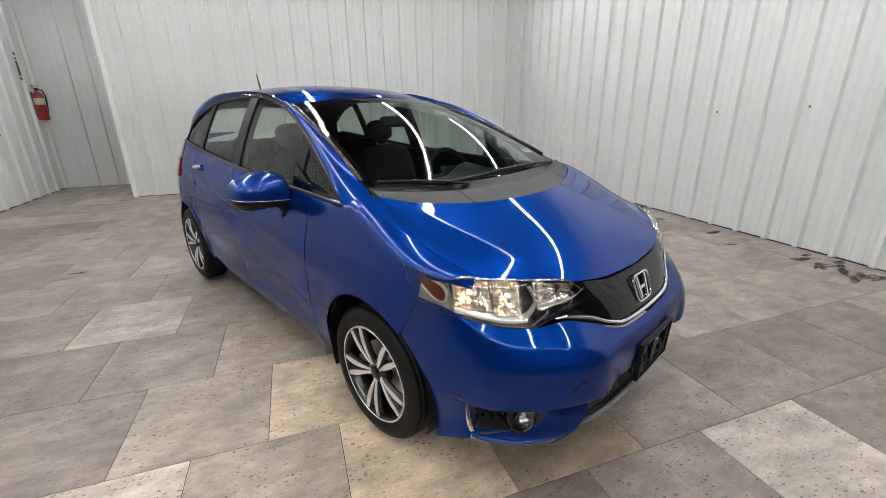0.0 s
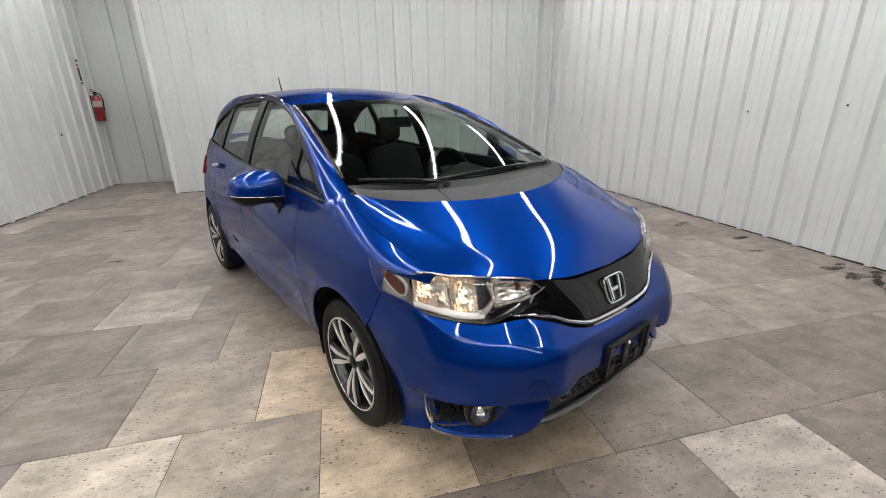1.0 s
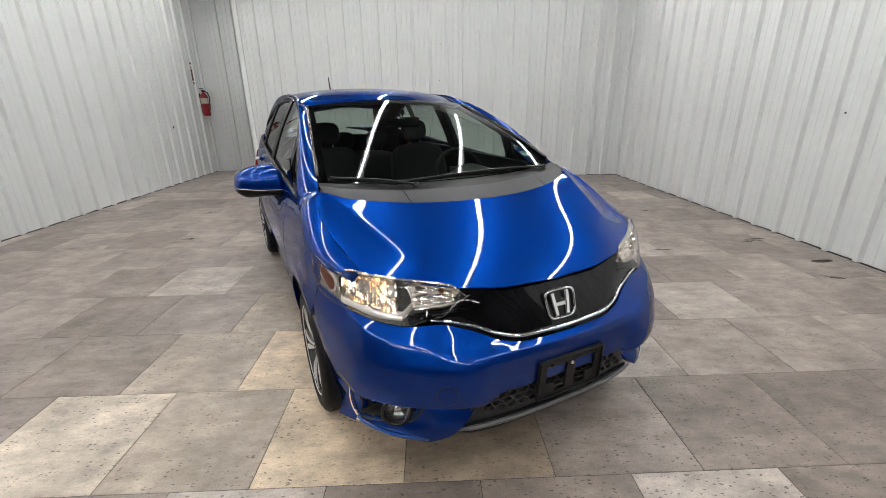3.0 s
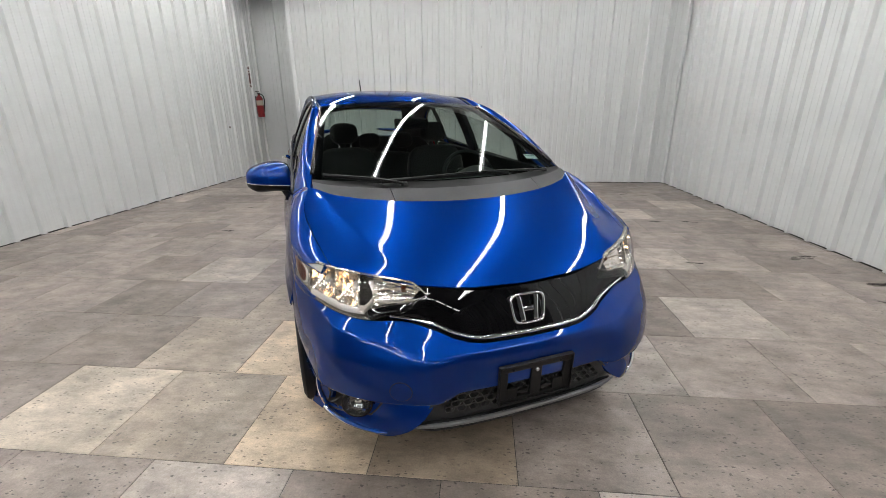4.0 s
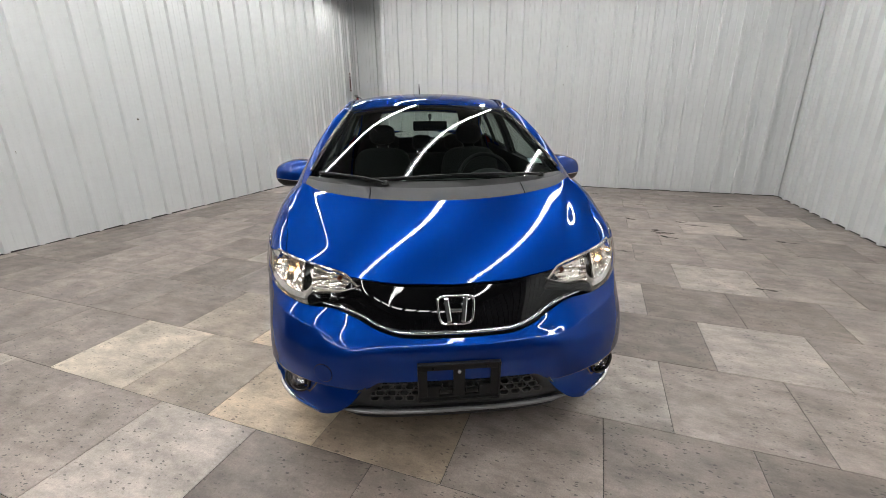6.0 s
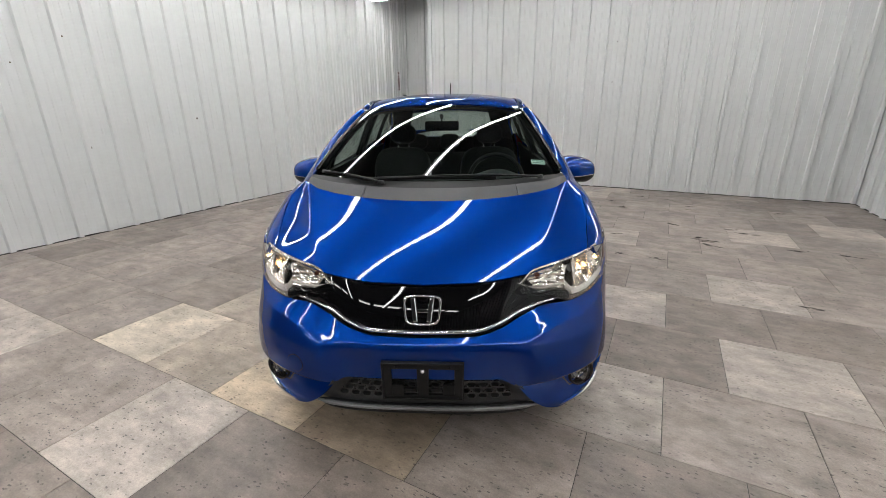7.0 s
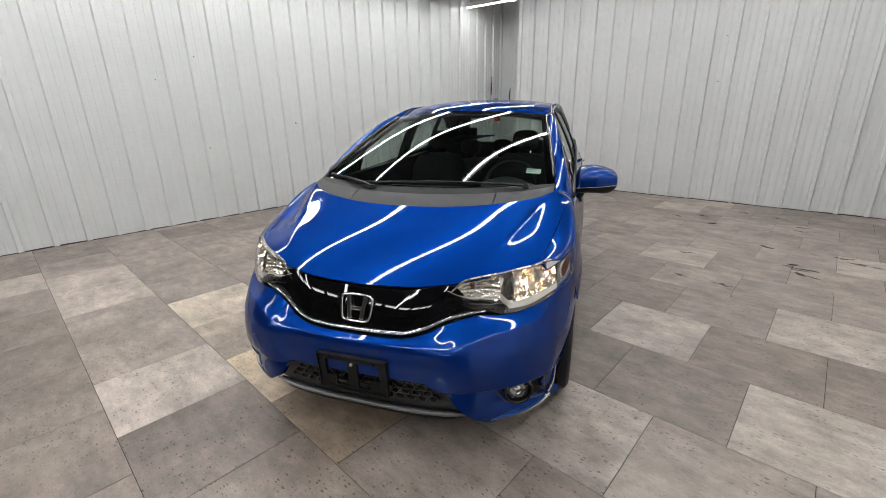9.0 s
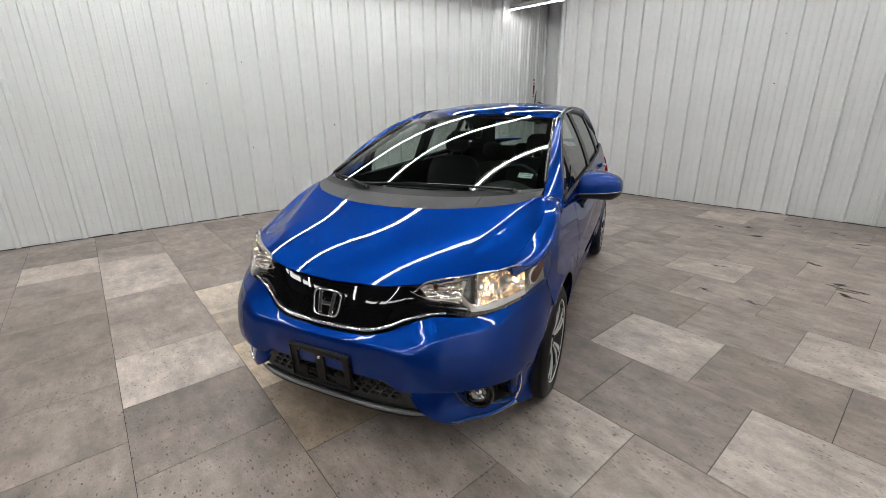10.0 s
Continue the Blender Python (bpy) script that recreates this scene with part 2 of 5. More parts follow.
def panel_mesh(width, height):
    """One sheet of ribbed steel cladding: x along the wall, y out of it, z up."""
    xs = []
    k = int(round(width / RIB))
    for i in range(k):
        b = i * RIB
        xs += [(b, 0.0), (b + 0.003, 0.0), (b + 0.007, 0.003), (b + 0.012, 0.044), (b + 0.016, 0.048), (b + 0.052, 0.048), (b + 0.056, 0.044), (b + 0.061, 0.003), (b + 0.065, 0.0), (b + 0.126, 0.0), (b + 0.132, 0.004), (b + 0.146, 0.004), (b + 0.152, 0.0), (b + 0.216, 0.0), (b + 0.222, 0.004), (b + 0.236, 0.004), (b + 0.242, 0.0)]
    xs.append((width - 0.0005, 0.0))
    bm = bmesh.new()
    lo = [bm.verts.new((x, y, 0)) for x, y in xs]
    hi = [bm.verts.new((x, y, height)) for x, y in xs]
    for i in range(len(xs) - 1):
        bm.faces.new((lo[i], lo[i + 1], hi[i + 1], hi[i]))
    # the sheet's lapped edge
    e0, e1 = bm.verts.new((-0.006, 0.0015, 0)), bm.verts.new((-0.006, 0.0015, height))
    bm.faces.new((e0, lo[0], hi[0], e1))
    me = bpy.data.meshes.new("cladding_panel")
    bm.normal_update()
    bm.to_mesh(me)
    bm.free()
    me.materials.append(M_WALL)
    return me


PANEL_FULL = None


def wall(name, a, b, label, phase=0.0, height=CEILING_Z, thick=0.12, mat=None):
    """A clad wall from a to b on the floor plan; the room lies to the left of the way from a to b."""
    a, b = Vector((*a, 0)), Vector((*b, 0))
    length = (b - a).length
    yaw = math.degrees(math.atan2(b.y - a.y, b.x - a.x))
    root = tagged(part(name, bmesh.new(), None, None, at=pose(a.x, a.y, 0, 0, 0, yaw)), label, "wall", kind="structure")
    bm = bmesh.new()
    box(bm, 0, length, -thick, -0.004, 0.0, height)
    bm.to_mesh(root.data)
    bm.free()
    root.data.materials.append(M_TRIM)
    global PANEL_FULL
    if PANEL_FULL is None:
        PANEL_FULL = panel_mesh(PANEL_W, height - 0.02)
    x = phase - PANEL_W
    while x < length:
        if x < -0.01 or x + PANEL_W > length:
            lo, hi = max(x, 0), min(x + PANEL_W, length)
            n0, n1 = math.ceil((lo - x) / RIB - 1e-6), math.floor((hi - x) / RIB + 1e-6)
            if n1 > n0:
                ob = new("cladding_panel", panel_mesh((n1 - n0) * RIB, height - 0.02))
                ob.location = (x + n0 * RIB, 0, 0.012)
                ob.parent = root
            for p0, p1 in ((lo, x + n0 * RIB), (x + n1 * RIB, hi)):
                if p1 - p0 > 0.01:
                    bm = bmesh.new()
                    box(bm, p0, p1, -0.003, 0.001, 0.012, height - 0.01)
                    part("edge_strip", bm, M_WALL, root)
        else:
            ob = new("cladding_panel", PANEL_FULL)
            ob.location = (x, 0, 0.012)
            ob.parent = root
        x += PANEL_W
    if mat:
        for ob in root.children:
            ob.data = ob.data.copy()
            ob.data.materials[0] = mat
    return root


# forward of this y the walls are unseen additions, darkened to hold back light
WALL_TURN = -0.72
wall_left = wall("wall_left", (LEFT, NOOK), (LEFT, WALL_TURN), "white ribbed steel cladding wall with small rusty bolt holes", phase=(NOOK - 0.145) % 0.305)
wall_left_front = wall("wall_left_front", (LEFT, WALL_TURN), (LEFT, FRONT), "unseen ribbed wall behind the camera, added near-black to keep reflections dark", phase=0.1, mat=M_UNSEEN_DARK)
RIGHT_X = lambda y: RIGHT + 0.12 - 0.22 * (y - FRONT) / (BACK - FRONT)
wall_right = wall("wall_right", (RIGHT_X(WALL_TURN), WALL_TURN), (RIGHT - 0.1, BACK), "white ribbed steel cladding wall with screw holes", phase=(0.2 - (WALL_TURN - FRONT)) % 0.305)
wall_right_front = wall("wall_right_front", (RIGHT + 0.12, FRONT), (RIGHT_X(WALL_TURN), WALL_TURN), "unseen ribbed wall behind the camera, added near-black to keep reflections dark", phase=0.2, mat=M_UNSEEN_DARK)
wall_back = wall("wall_back", (RIGHT, BACK), (PARTITION_END, BACK), "white ribbed steel cladding partition behind the car", phase=0.1)
wall_nook = wall("wall_nook", (PARTITION_END + 1.0, NOOK), (LEFT, NOOK), "ribbed steel wall at the end of the passage, in shade", phase=0.12)
wall_return = wall("wall_return", (PARTITION_END + 0.06, BACK + 0.14), (PARTITION_END + 0.06, NOOK), "ribbed steel side of the partition in the passage", phase=0.05)
wall_front = wall("wall_front", (LEFT, FRONT), (RIGHT + 0.2, FRONT), "unseen ribbed front wall, added near-black to keep reflections dark", phase=0.1, mat=M_UNSEEN_DARK)

bm = bmesh.new()
box(bm, PARTITION_END - 0.02, PARTITION_END + 0.05, BACK - 0.035, BACK + 0.135, 0.0, CEILING_Z - 0.01, 0.006)
tagged(part("trim_partition_end", bm, M_TRIM), "folded white metal corner trim on the partition's end", "trim", kind="structure")
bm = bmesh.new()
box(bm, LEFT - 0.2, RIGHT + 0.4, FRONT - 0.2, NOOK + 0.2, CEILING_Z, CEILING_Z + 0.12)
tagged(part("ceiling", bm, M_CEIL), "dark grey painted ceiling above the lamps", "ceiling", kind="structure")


# dirty dark joint along the foot of the walls, the gap's shadow put into its colour
for a, b in (((LEFT + 0.003, NOOK), (LEFT + 0.003, FRONT)), ((RIGHT + 0.117, FRONT), (RIGHT - 0.103, BACK)), ((RIGHT, BACK - 0.003), (PARTITION_END, BACK - 0.003))):
    va, vb = Vector((*a, 0)), Vector((*b, 0))
    yaw = math.degrees(math.atan2(vb.y - va.y, vb.x - va.x))
    n = int((vb - va).length / 0.22)
    foot = random.Random(3)
    bm = bmesh.new()
    ends = [(bm.verts.new(((vb - va).length * i / n, foot.uniform(0.002, 0.016), 0.0012)), bm.verts.new(((vb - va).length * i / n, 0.001, foot.uniform(0.008, 0.016)))) for i in range(n + 1)]
    for p, q in zip(ends, ends[1:]):
        bm.faces.new((p[0], q[0], q[1], p[1]))
    tagged(part("baseboard_joint", bm, M_GROUT, at=pose(va.x, va.y, 0, 0, 0, yaw)), "dark dirty joint along the foot of the ribbed wall, with the gap's shadow in its colour", "joint", kind="structure")

# floor: slab of grout with one object for each tile
floor = None


def make_floor():
    global floor
    bm = bmesh.new()
    box(bm, LEFT - 0.2, RIGHT + 0.4, FRONT - 0.2, NOOK + 0.2, -0.15, -0.0025)
    floor = tagged(part("floor", bm, M_GROUT), "grey-brown stone-look porcelain tiles in running bond with dark joints", "floor", kind="structure")
    gap, rise, bev = 0.0014, 0.0, 0.0014

    def slab(x0, x1, y0, y1, bm):
        x0, x1, y0, y1 = x0 + gap, x1 - gap, y0 + gap, y1 - gap
        ring = lambda z, i: [bm.verts.new(v) for v in ((x0 + i, y0 + i, z), (x1 - i, y0 + i, z), (x1 - i, y1 - i, z), (x0 + i, y1 - i, z))]
        a, b, c = ring(-0.006, 0), ring(-bev, 0), ring(0, bev)
        for p, q in ((a, b), (b, c)):
            for i in range(4):
                bm.faces.new((p[i], p[(i + 1) % 4], q[(i + 1) % 4], q[i]))
        bm.faces.new(c)

    def tile_data(mat):
        bm = bmesh.new()
        slab(-TILE / 2, TILE / 2, -TILE / 2, TILE / 2, bm)
        me = bpy.data.meshes.new("tile")
        bm.to_mesh(me)
        bm.free()
        me.materials.append(mat)
        return me

    full = {m: tile_data(m) for m in (M_TILE, M_TILE_WARM, M_TILE_SAND_LIT, M_TILE_PALE, M_TILE_DARK, M_TILE_LIGHT, M_TILE_BROWN)}
    rest = bmesh.new()
    # tiles that stand out by their tone, by their centres; the lit sandy ones carry a pool of light
    TONES = {M_TILE_PALE: ((2.03, 3.2), (0.23, 0.8), (2.03, 0.8), (2.03, 2.0), (2.93, 2.6), (-0.97, 3.2), (2.93, 3.8)),
             M_TILE_LIGHT: ((-0.67, 1.4),),
             M_TILE_SAND_LIT: ((0.53, 1.4), (0.23, 2.0), (0.83, 2.0)),
             M_TILE_WARM: ((-0.37, 2.0), (-0.07, 2.6), (-0.07, 1.4)),
             M_TILE_BROWN: ((1.13, 1.4),),
             M_TILE_DARK: ((-0.07, 0.2), (-0.67, 0.2), (-0.37, -0.4), (0.23, -0.4), (0.53, 0.2), (2.63, 0.8), (3.23, 0.8), (2.93, 1.4), (0.83, 0.8), (1.43, 0.8), (2.33, 1.4), (1.73, 2.6), (2.33, 2.6), (2.63, 3.2), (1.73, 3.8), (-0.97, 2.0), (-1.27, 2.6), (-1.57, 3.2)),
             M_TILE: ((1.73, 1.4), (2.63, 2.0), (-0.37, 0.8), (-0.97, 0.8), (-0.67, 2.6), (-0.37, 3.2), (2.33, 3.8), (3.23, 2.0))}
    rnd = random.Random(7)
    j0, j1 = math.floor((FRONT - TILE_Y) / TILE), math.ceil((NOOK - TILE_Y) / TILE)
    count = 0
    for j in range(j0, j1):
        y0, y1 = max(TILE_Y + j * TILE, FRONT - 0.1), min(TILE_Y + (j + 1) * TILE, NOOK + 0.1)
        off = TILE_X + (0 if j % 2 == 0 else -TILE / 2)
        k0, k1 = math.floor((LEFT - off) / TILE), math.ceil((RIGHT + 0.2 - off) / TILE)
        for k in range(k0, k1):
            x0, x1 = off + k * TILE, off + (k + 1) * TILE
            cx, cy = (x0 + x1) / 2, (y0 + y1) / 2
            whole = abs(y1 - y0 - TILE) < 0.001
            pick = rnd.random()
            sort = M_TILE_PALE if pick < 0.10 else M_TILE_DARK if pick < 0.34 else M_TILE
            for m, places in TONES.items():
                if any(abs(cx - px) < 0.1 and abs(cy - py) < 0.1 for px, py in places):
                    sort = m
            if whole and -1.2 < cy < 8.2 and count < 300:
                ob = new("tile", full[sort])
                ob.matrix_basis = pose(cx, cy, rnd.uniform(-0.0005, 0.0004), 0, 0, 180 * (rnd.random() < 0.5))
                ob.parent = floor
                count += 1
            else:
                slab(x0, x1, y0, y1, rest)
    tagged(part("tile_rest", rest, M_TILE, floor), kind="stuff")


# ceiling lamps: rows of bare tubes along the room
def tube_lamp(name, length, at, label):
    """A batten with one lit tube under it, along x."""
    root = empty(name, label, "ceiling lamp", at=at, group="tube lamps on the ceiling")
    bm = bmesh.new()
    box(bm, -length / 2, length / 2, -0.03, 0.03, 0.03, 0.075, 0.004)
    part("batten", bm, M_FIXTURE, root)
    for s in (-1, 1):
        bm = grid(lambda u, v: Vector((mix(-length / 2, length / 2, u), s * mix(0.03, 0.046, v), mix(0.035, -0.0112, v))), 1, 2)
        part("reflector_wing", flange(bm, 0.002), M_FIXTURE, root)
    part("tube", tube([(-length / 2 - 0.009, 0, 0), (length / 2 + 0.009, 0, 0)], 0.0190, 14), M_TUBE, root, "lit white tube", smooth=True)
    for s in (-1, 1):
        bm = bmesh.new()
        box(bm, s * (length / 2 - 0.012) - 0.012, s * (length / 2 - 0.012) + 0.012, -0.026, 0.026, 0.0200, 0.06, 0.004)
        part("end_cap", bm, M_FIXTURE, root)
    for x in (-length * 0.3, length * 0.3):
        bm = bmesh.new()
        box(bm, x - 0.006, x + 0.006, -0.006, 0.006, 0.07, CEILING_Z - TUBE_Z)
        part("hanger", bm, M_FIXTURE, root)
    return root


LAMP_Y = -0.95
lamp = tube_lamp("tube_lamp", 2.42, pose(ROW_X[0], LAMP_Y, TUBE_Z, 0, 0, 90), "bare lit white tube on a white batten under the ceiling")
for i, x in enumerate(ROW_X):
    for k in range(4):
        if i or k:
            copy_thing(lamp, pose(x, LAMP_Y + 2.44 * k, TUBE_Z, 0, 0, 90))
for x in ROW_X[1:4]:
    copy_thing(lamp, pose(x, LAMP_Y - 2.44, TUBE_Z, 0, 0, 90))
nook_lamp = copy_thing(lamp, pose(LEFT + 1.34, BACK + 0.20, TUBE_Z, 0, 0, 9))
M_PANEL = glowing("lit_panel", (0.985, 0.99, 0.970), 22.0)


def panel_lamp(at):
    """A small flat lamp box hung under the ceiling."""
    root = empty("panel_lamp", "small square lit white lamp in a row across the room", "ceiling lamp", at=at, group="panel lamps across the room")
    bm = bmesh.new()
    box(bm, -0.24, 0.24, -0.20, 0.20, 0.006, 0.07, 0.006)
    part("lamp_box", bm, M_FIXTURE, root)
    bm = bmesh.new()
    box(bm, -0.22, 0.22, -0.18, 0.18, -0.012, 0.003, 0.004)
    part("diffuser", bm, M_PANEL, root, "lit white diffuser")
    for x in (-0.15, 0.15):
        bm = bmesh.new()
        box(bm, x - 0.006, x + 0.006, -0.006, 0.006, 0.068, CEILING_Z - TUBE_Z)
        part("hanger", bm, M_FIXTURE, root)
    return root


first_panel = panel_lamp(pose(-2.6, -4.3, TUBE_Z))
for k in range(1, 11):
    copy_thing(first_panel, pose(-2.6 + 0.62 * k + (0.7 if k > 4 else 0), -4.3, TUBE_Z))


# ---- the car: x forward from the front axle, y to its left, z up ----
def paint_material():
    """Deep blue metallic paint: a coloured flake layer under a mirror-smooth clear coat."""
    m = bpy.data.materials.new("blue_metallic_paint")
    m.use_nodes = True
    nt = m.node_tree
    nt.nodes.remove(nt.nodes["Principled BSDF"])
    link = nt.links.new
    tc = nt.nodes.new("ShaderNodeTexCoord")
    n = nt.nodes.new("ShaderNodeTexNoise")
    n.inputs["Scale"].default_value, n.inputs["Detail"].default_value = 900, 1
    link(tc.outputs["Object"], n.inputs["Vector"])
    b = nt.nodes.new("ShaderNodeBump")
    b.inputs["Strength"].default_value, b.inputs["Distance"].default_value = 0.05, 0.0008
    link(n.outputs["Fac"], b.inputs["Height"])
    pigment = nt.nodes.new("ShaderNodeBsdfDiffuse")
    pigment.inputs["Color"].default_value = (0.0010, 0.008, 0.085, 1)
    flat_flakes, tilted_flakes = nt.nodes.new("ShaderNodeBsdfGlossy"), nt.nodes.new("ShaderNodeBsdfGlossy")
    flat_flakes.inputs["Color"].default_value = (0.001, 0.039, 0.258, 1)
    flat_flakes.inputs["Roughness"].default_value = 0.31
    tilted_flakes.inputs["Color"].default_value = (0.001, 0.034, 0.235, 1)
    tilted_flakes.inputs["Roughness"].default_value = 0.68
    for node in (pigment, flat_flakes, tilted_flakes):
        link(b.outputs[0], node.inputs["Normal"])
    metal, base, top = (nt.nodes.new("ShaderNodeMixShader") for _ in range(3))
    metal.inputs[0].default_value = 0.42
    link(flat_flakes.outputs[0], metal.inputs[1])
    link(tilted_flakes.outputs[0], metal.inputs[2])
    base.inputs[0].default_value = 0.8
    link(pigment.outputs[0], base.inputs[1])
    link(metal.outputs[0], base.inputs[2])
    coat = nt.nodes.new("ShaderNodeBsdfGlossy")
    coat.inputs["Roughness"].default_value = 0.012
    fresnel = nt.nodes.new("ShaderNodeFresnel")
    fresnel.inputs["IOR"].default_value = 1.43
    link(fresnel.outputs[0], top.inputs[0])
    link(base.outputs[0], top.inputs[1])
    link(coat.outputs[0], top.inputs[2])
    link(top.outputs[0], nt.nodes["Material Output"].inputs[0])
    return m


M_PAINT = paint_material()
M_GLOSS_BLACK = material("gloss_black_plastic", (0.003, 0.003, 0.0035), 0.025, spec=0.35, vary=(20, 0.1, 90, 0.1))
M_BLACK = material("black_plastic", (0.006, 0.006, 0.0065), 0.42, spec=0.22, vary=(30, 0.15, 200, 0.2), bump=(500, 0.2, 0.0006))
M_GREY_PLASTIC = material("grey_cowl_plastic", (0.036, 0.036, 0.038), 0.55, spec=0.3, vary=(12, 0.08, 200, 0.12), bump=(600, 0.2, 0.0006))
M_CHROME = material("chrome", (0.86, 0.87, 0.88), 0.06, metal=1.0, vary=(25, 0.03, 120, 0.02))
M_SATIN = material("satin_chrome", (0.68, 0.69, 0.70), 0.24, metal=0.55, vary=(25, 0.04, 120, 0.03))
M_RUBBER = material("tyre_rubber", (0.006, 0.006, 0.006), 0.6, spec=0.22, vary=(9, 0.2, 90, 0.15), bump=(160, 0.25, 0.001))
M_ALLOY = material("machined_alloy", (0.80, 0.80, 0.80), 0.28, metal=0.65, vary=(30, 0.06, 300, 0.05))
M_DARK_ALLOY = material("dark_painted_alloy", (0.012, 0.012, 0.013), 0.3, metal=0.3, coat=0.5, vary=(20, 0.1, 150, 0.1))
M_DISC = material("brake_steel", (0.35, 0.34, 0.33), 0.35, metal=1.0, vary=(20, 0.15, 150, 0.1))
M_CLOTH = material("dark_seat_cloth", (0.0045, 0.0045, 0.005), 0.9, vary=(15, 0.15, 300, 0.25), bump=(700, 0.4, 0.001))
M_CABIN = material("cabin_plastic", (0.007, 0.007, 0.008), 0.6, spec=0.25, vary=(10, 0.12, 200, 0.15), bump=(500, 0.3, 0.0008))
M_LINER = material("grey_headliner", (0.12, 0.115, 0.11), 0.9, vary=(10, 0.06, 300, 0.1))
M_AMBER = material("amber_reflector", (0.075, 0.020, 0.010), 0.3, spec=0.2, vary=(60, 0.15, 300, 0.15))
M_RED = material("red_lens", (0.30, 0.008, 0.010), 0.15, coat=0.8, vary=(60, 0.1, 200, 0.1))
M_WINDSCREEN = glass("windscreen_glass", (0.58, 0.66, 0.62), 0.045)
M_SIDE_GLASS = glass("side_glass", (0.70, 0.76, 0.72))
M_LENS = glass("clear_lens", (0.97, 0.97, 0.97), 0.030)
M_DARK_CHROME = material("dark_chrome", (0.30, 0.30, 0.31), 0.08, metal=1.0, vary=(25, 0.05, 120, 0.04))
M_LAMP_GLASS = material("lamp_glass", (0.75, 0.77, 0.78), 0.05, metal=0.6, coat=1.0, vary=(40, 0.1, 160, 0.1))
M_STICKER = material("sticker_paper", (0.62, 0.72, 0.68), 0.6, vary=(40, 0.05, 200, 0.05))
M_STICKER_INK = material("sticker_ink", (0.03, 0.16, 0.12), 0.6, vary=(40, 0.05, 200, 0.05))

M_INTAKE = material("intake_plastic", (0.030, 0.030, 0.031), 0.34, spec=0.45, vary=(20, 0.12, 200, 0.15), bump=(500, 0.15, 0.0005))
M_LIP = material("satin_grey_plastic", (0.13, 0.13, 0.132), 0.30, spec=0.5, vary=(20, 0.08, 200, 0.1))

NOSE = spline((0.16, 0.70), (0.22, 0.745), (0.27, 0.79), (0.36, 0.815), (0.46, 0.815), (0.54, 0.805), (0.60, 0.775), (0.68, 0.722), (0.76, 0.700), (0.85, 0.66), (1.0, 0.5))
HALF = spline((0.16, 0.74), (0.25, 0.79), (0.4, 0.822), (0.55, 0.838), (0.68, 0.842), (0.78, 0.835), (0.88, 0.815), (0.97, 0.79), (1.05, 0.765))
POW = spline((0.2, 3.2), (0.45, 3.0), (0.6, 2.8), (0.7, 2.7), (0.85, 2.6))
TAIL = spline((0.16, -3.06), (0.3, -3.18), (0.45, -3.22), (0.6, -3.24), (0.8, -3.24), (1.0, -3.18), (1.2, -2.98), (1.42, -2.74))
AXLE_R, BACK_X = -2.53, -2.35
ARCH_R, ARCH_Z = 0.348, 0.315
PHI_REAR = math.pi / 2


def tailed(x, z):
    """How the plan narrows towards the tail."""
    if x > BACK_X:
        return 1 - 0.012 * max(0, (-x - 1.4)) ** 2
    k = min((BACK_X - x) / (BACK_X - TAIL(z)), 1)
    return (1 - 0.012 * (-BACK_X - 1.4) ** 2) * (1 - k ** 3.0) ** (1 / 3.0)


def wide(x, z):
    """Half width of the lower body at x, z."""
    if x > 0:
        q = 1 - (x / NOSE(z)) ** POW(z)
        y = HALF(z) * max(q, 0) ** (1 / POW(z))
    else:
        y = HALF(z) * tailed(x, z)
    # rising crease along the doors, hollow above the sill, flared arches
    if x < -0.2:
        line = 0.66 + 0.115 * (-x - 0.2)
        y += 0.010 * smooth(-0.035, 0.02, z - line) * smooth(-0.3, -0.8, x) * smooth(0.2, 0.05, z - line) * smooth(-2.9, -2.3, x)
        y -= 0.016 * math.exp(-((z - 0.40) / 0.09) ** 2) * smooth(-0.4, -0.8, x) * smooth(-2.2, -1.9, x)
    for cx in (0.0, AXLE_R):
        d = math.hypot(x - cx, z - ARCH_Z)
        y += 0.010 * math.exp(-((d - ARCH_R - 0.01) / 0.045) ** 2) * (1 if x < 0.3 else 0)
    return y


def wrap(phi, z, off=0.0):
    """A point of the front skin: phi 0 at the nose, 90 degrees abreast of the axle; off: metres out of the skin."""
    s = 1 if phi >= 0 else -1
    a = min(abs(phi), math.pi / 2)
    n = POW(z)
    r = (math.cos(a) ** n + math.sin(a) ** n) ** (-1 / n)
    x, y = NOSE(z) * r * math.cos(a), HALF(z) * r * math.sin(a)
    if off:
        nx, ny = (max(x, 0) / NOSE(z)) ** (n - 1) / NOSE(z), (y / HALF(z)) ** (n - 1) / HALF(z)
        l = math.hypot(nx, ny)
        x, y = x + off * nx / l, y + off * ny / l
    return Vector((x, s * y, z))


def phi_y(y, z):
    q = max(1 - (abs(y) / HALF(z)) ** POW(z), 0) ** (1 / POW(z))
    return math.copysign(math.atan2(abs(y) / HALF(z), q), y)


def phi_x(x, z):
    q = max(1 - (x / NOSE(z)) ** POW(z), 0) ** (1 / POW(z))
    return math.atan2(q, x / NOSE(z))


def ky(y, z):
    return (phi_y(y, z), z)


def kx(x, z):
    return (phi_x(x, z), z)


def arch(x, cx):
    """Height of the wheel arch's edge at x, or None outside it."""
    d = ARCH_R ** 2 - (x - cx) ** 2
    return ARCH_Z + math.sqrt(d) if d > 0 else None


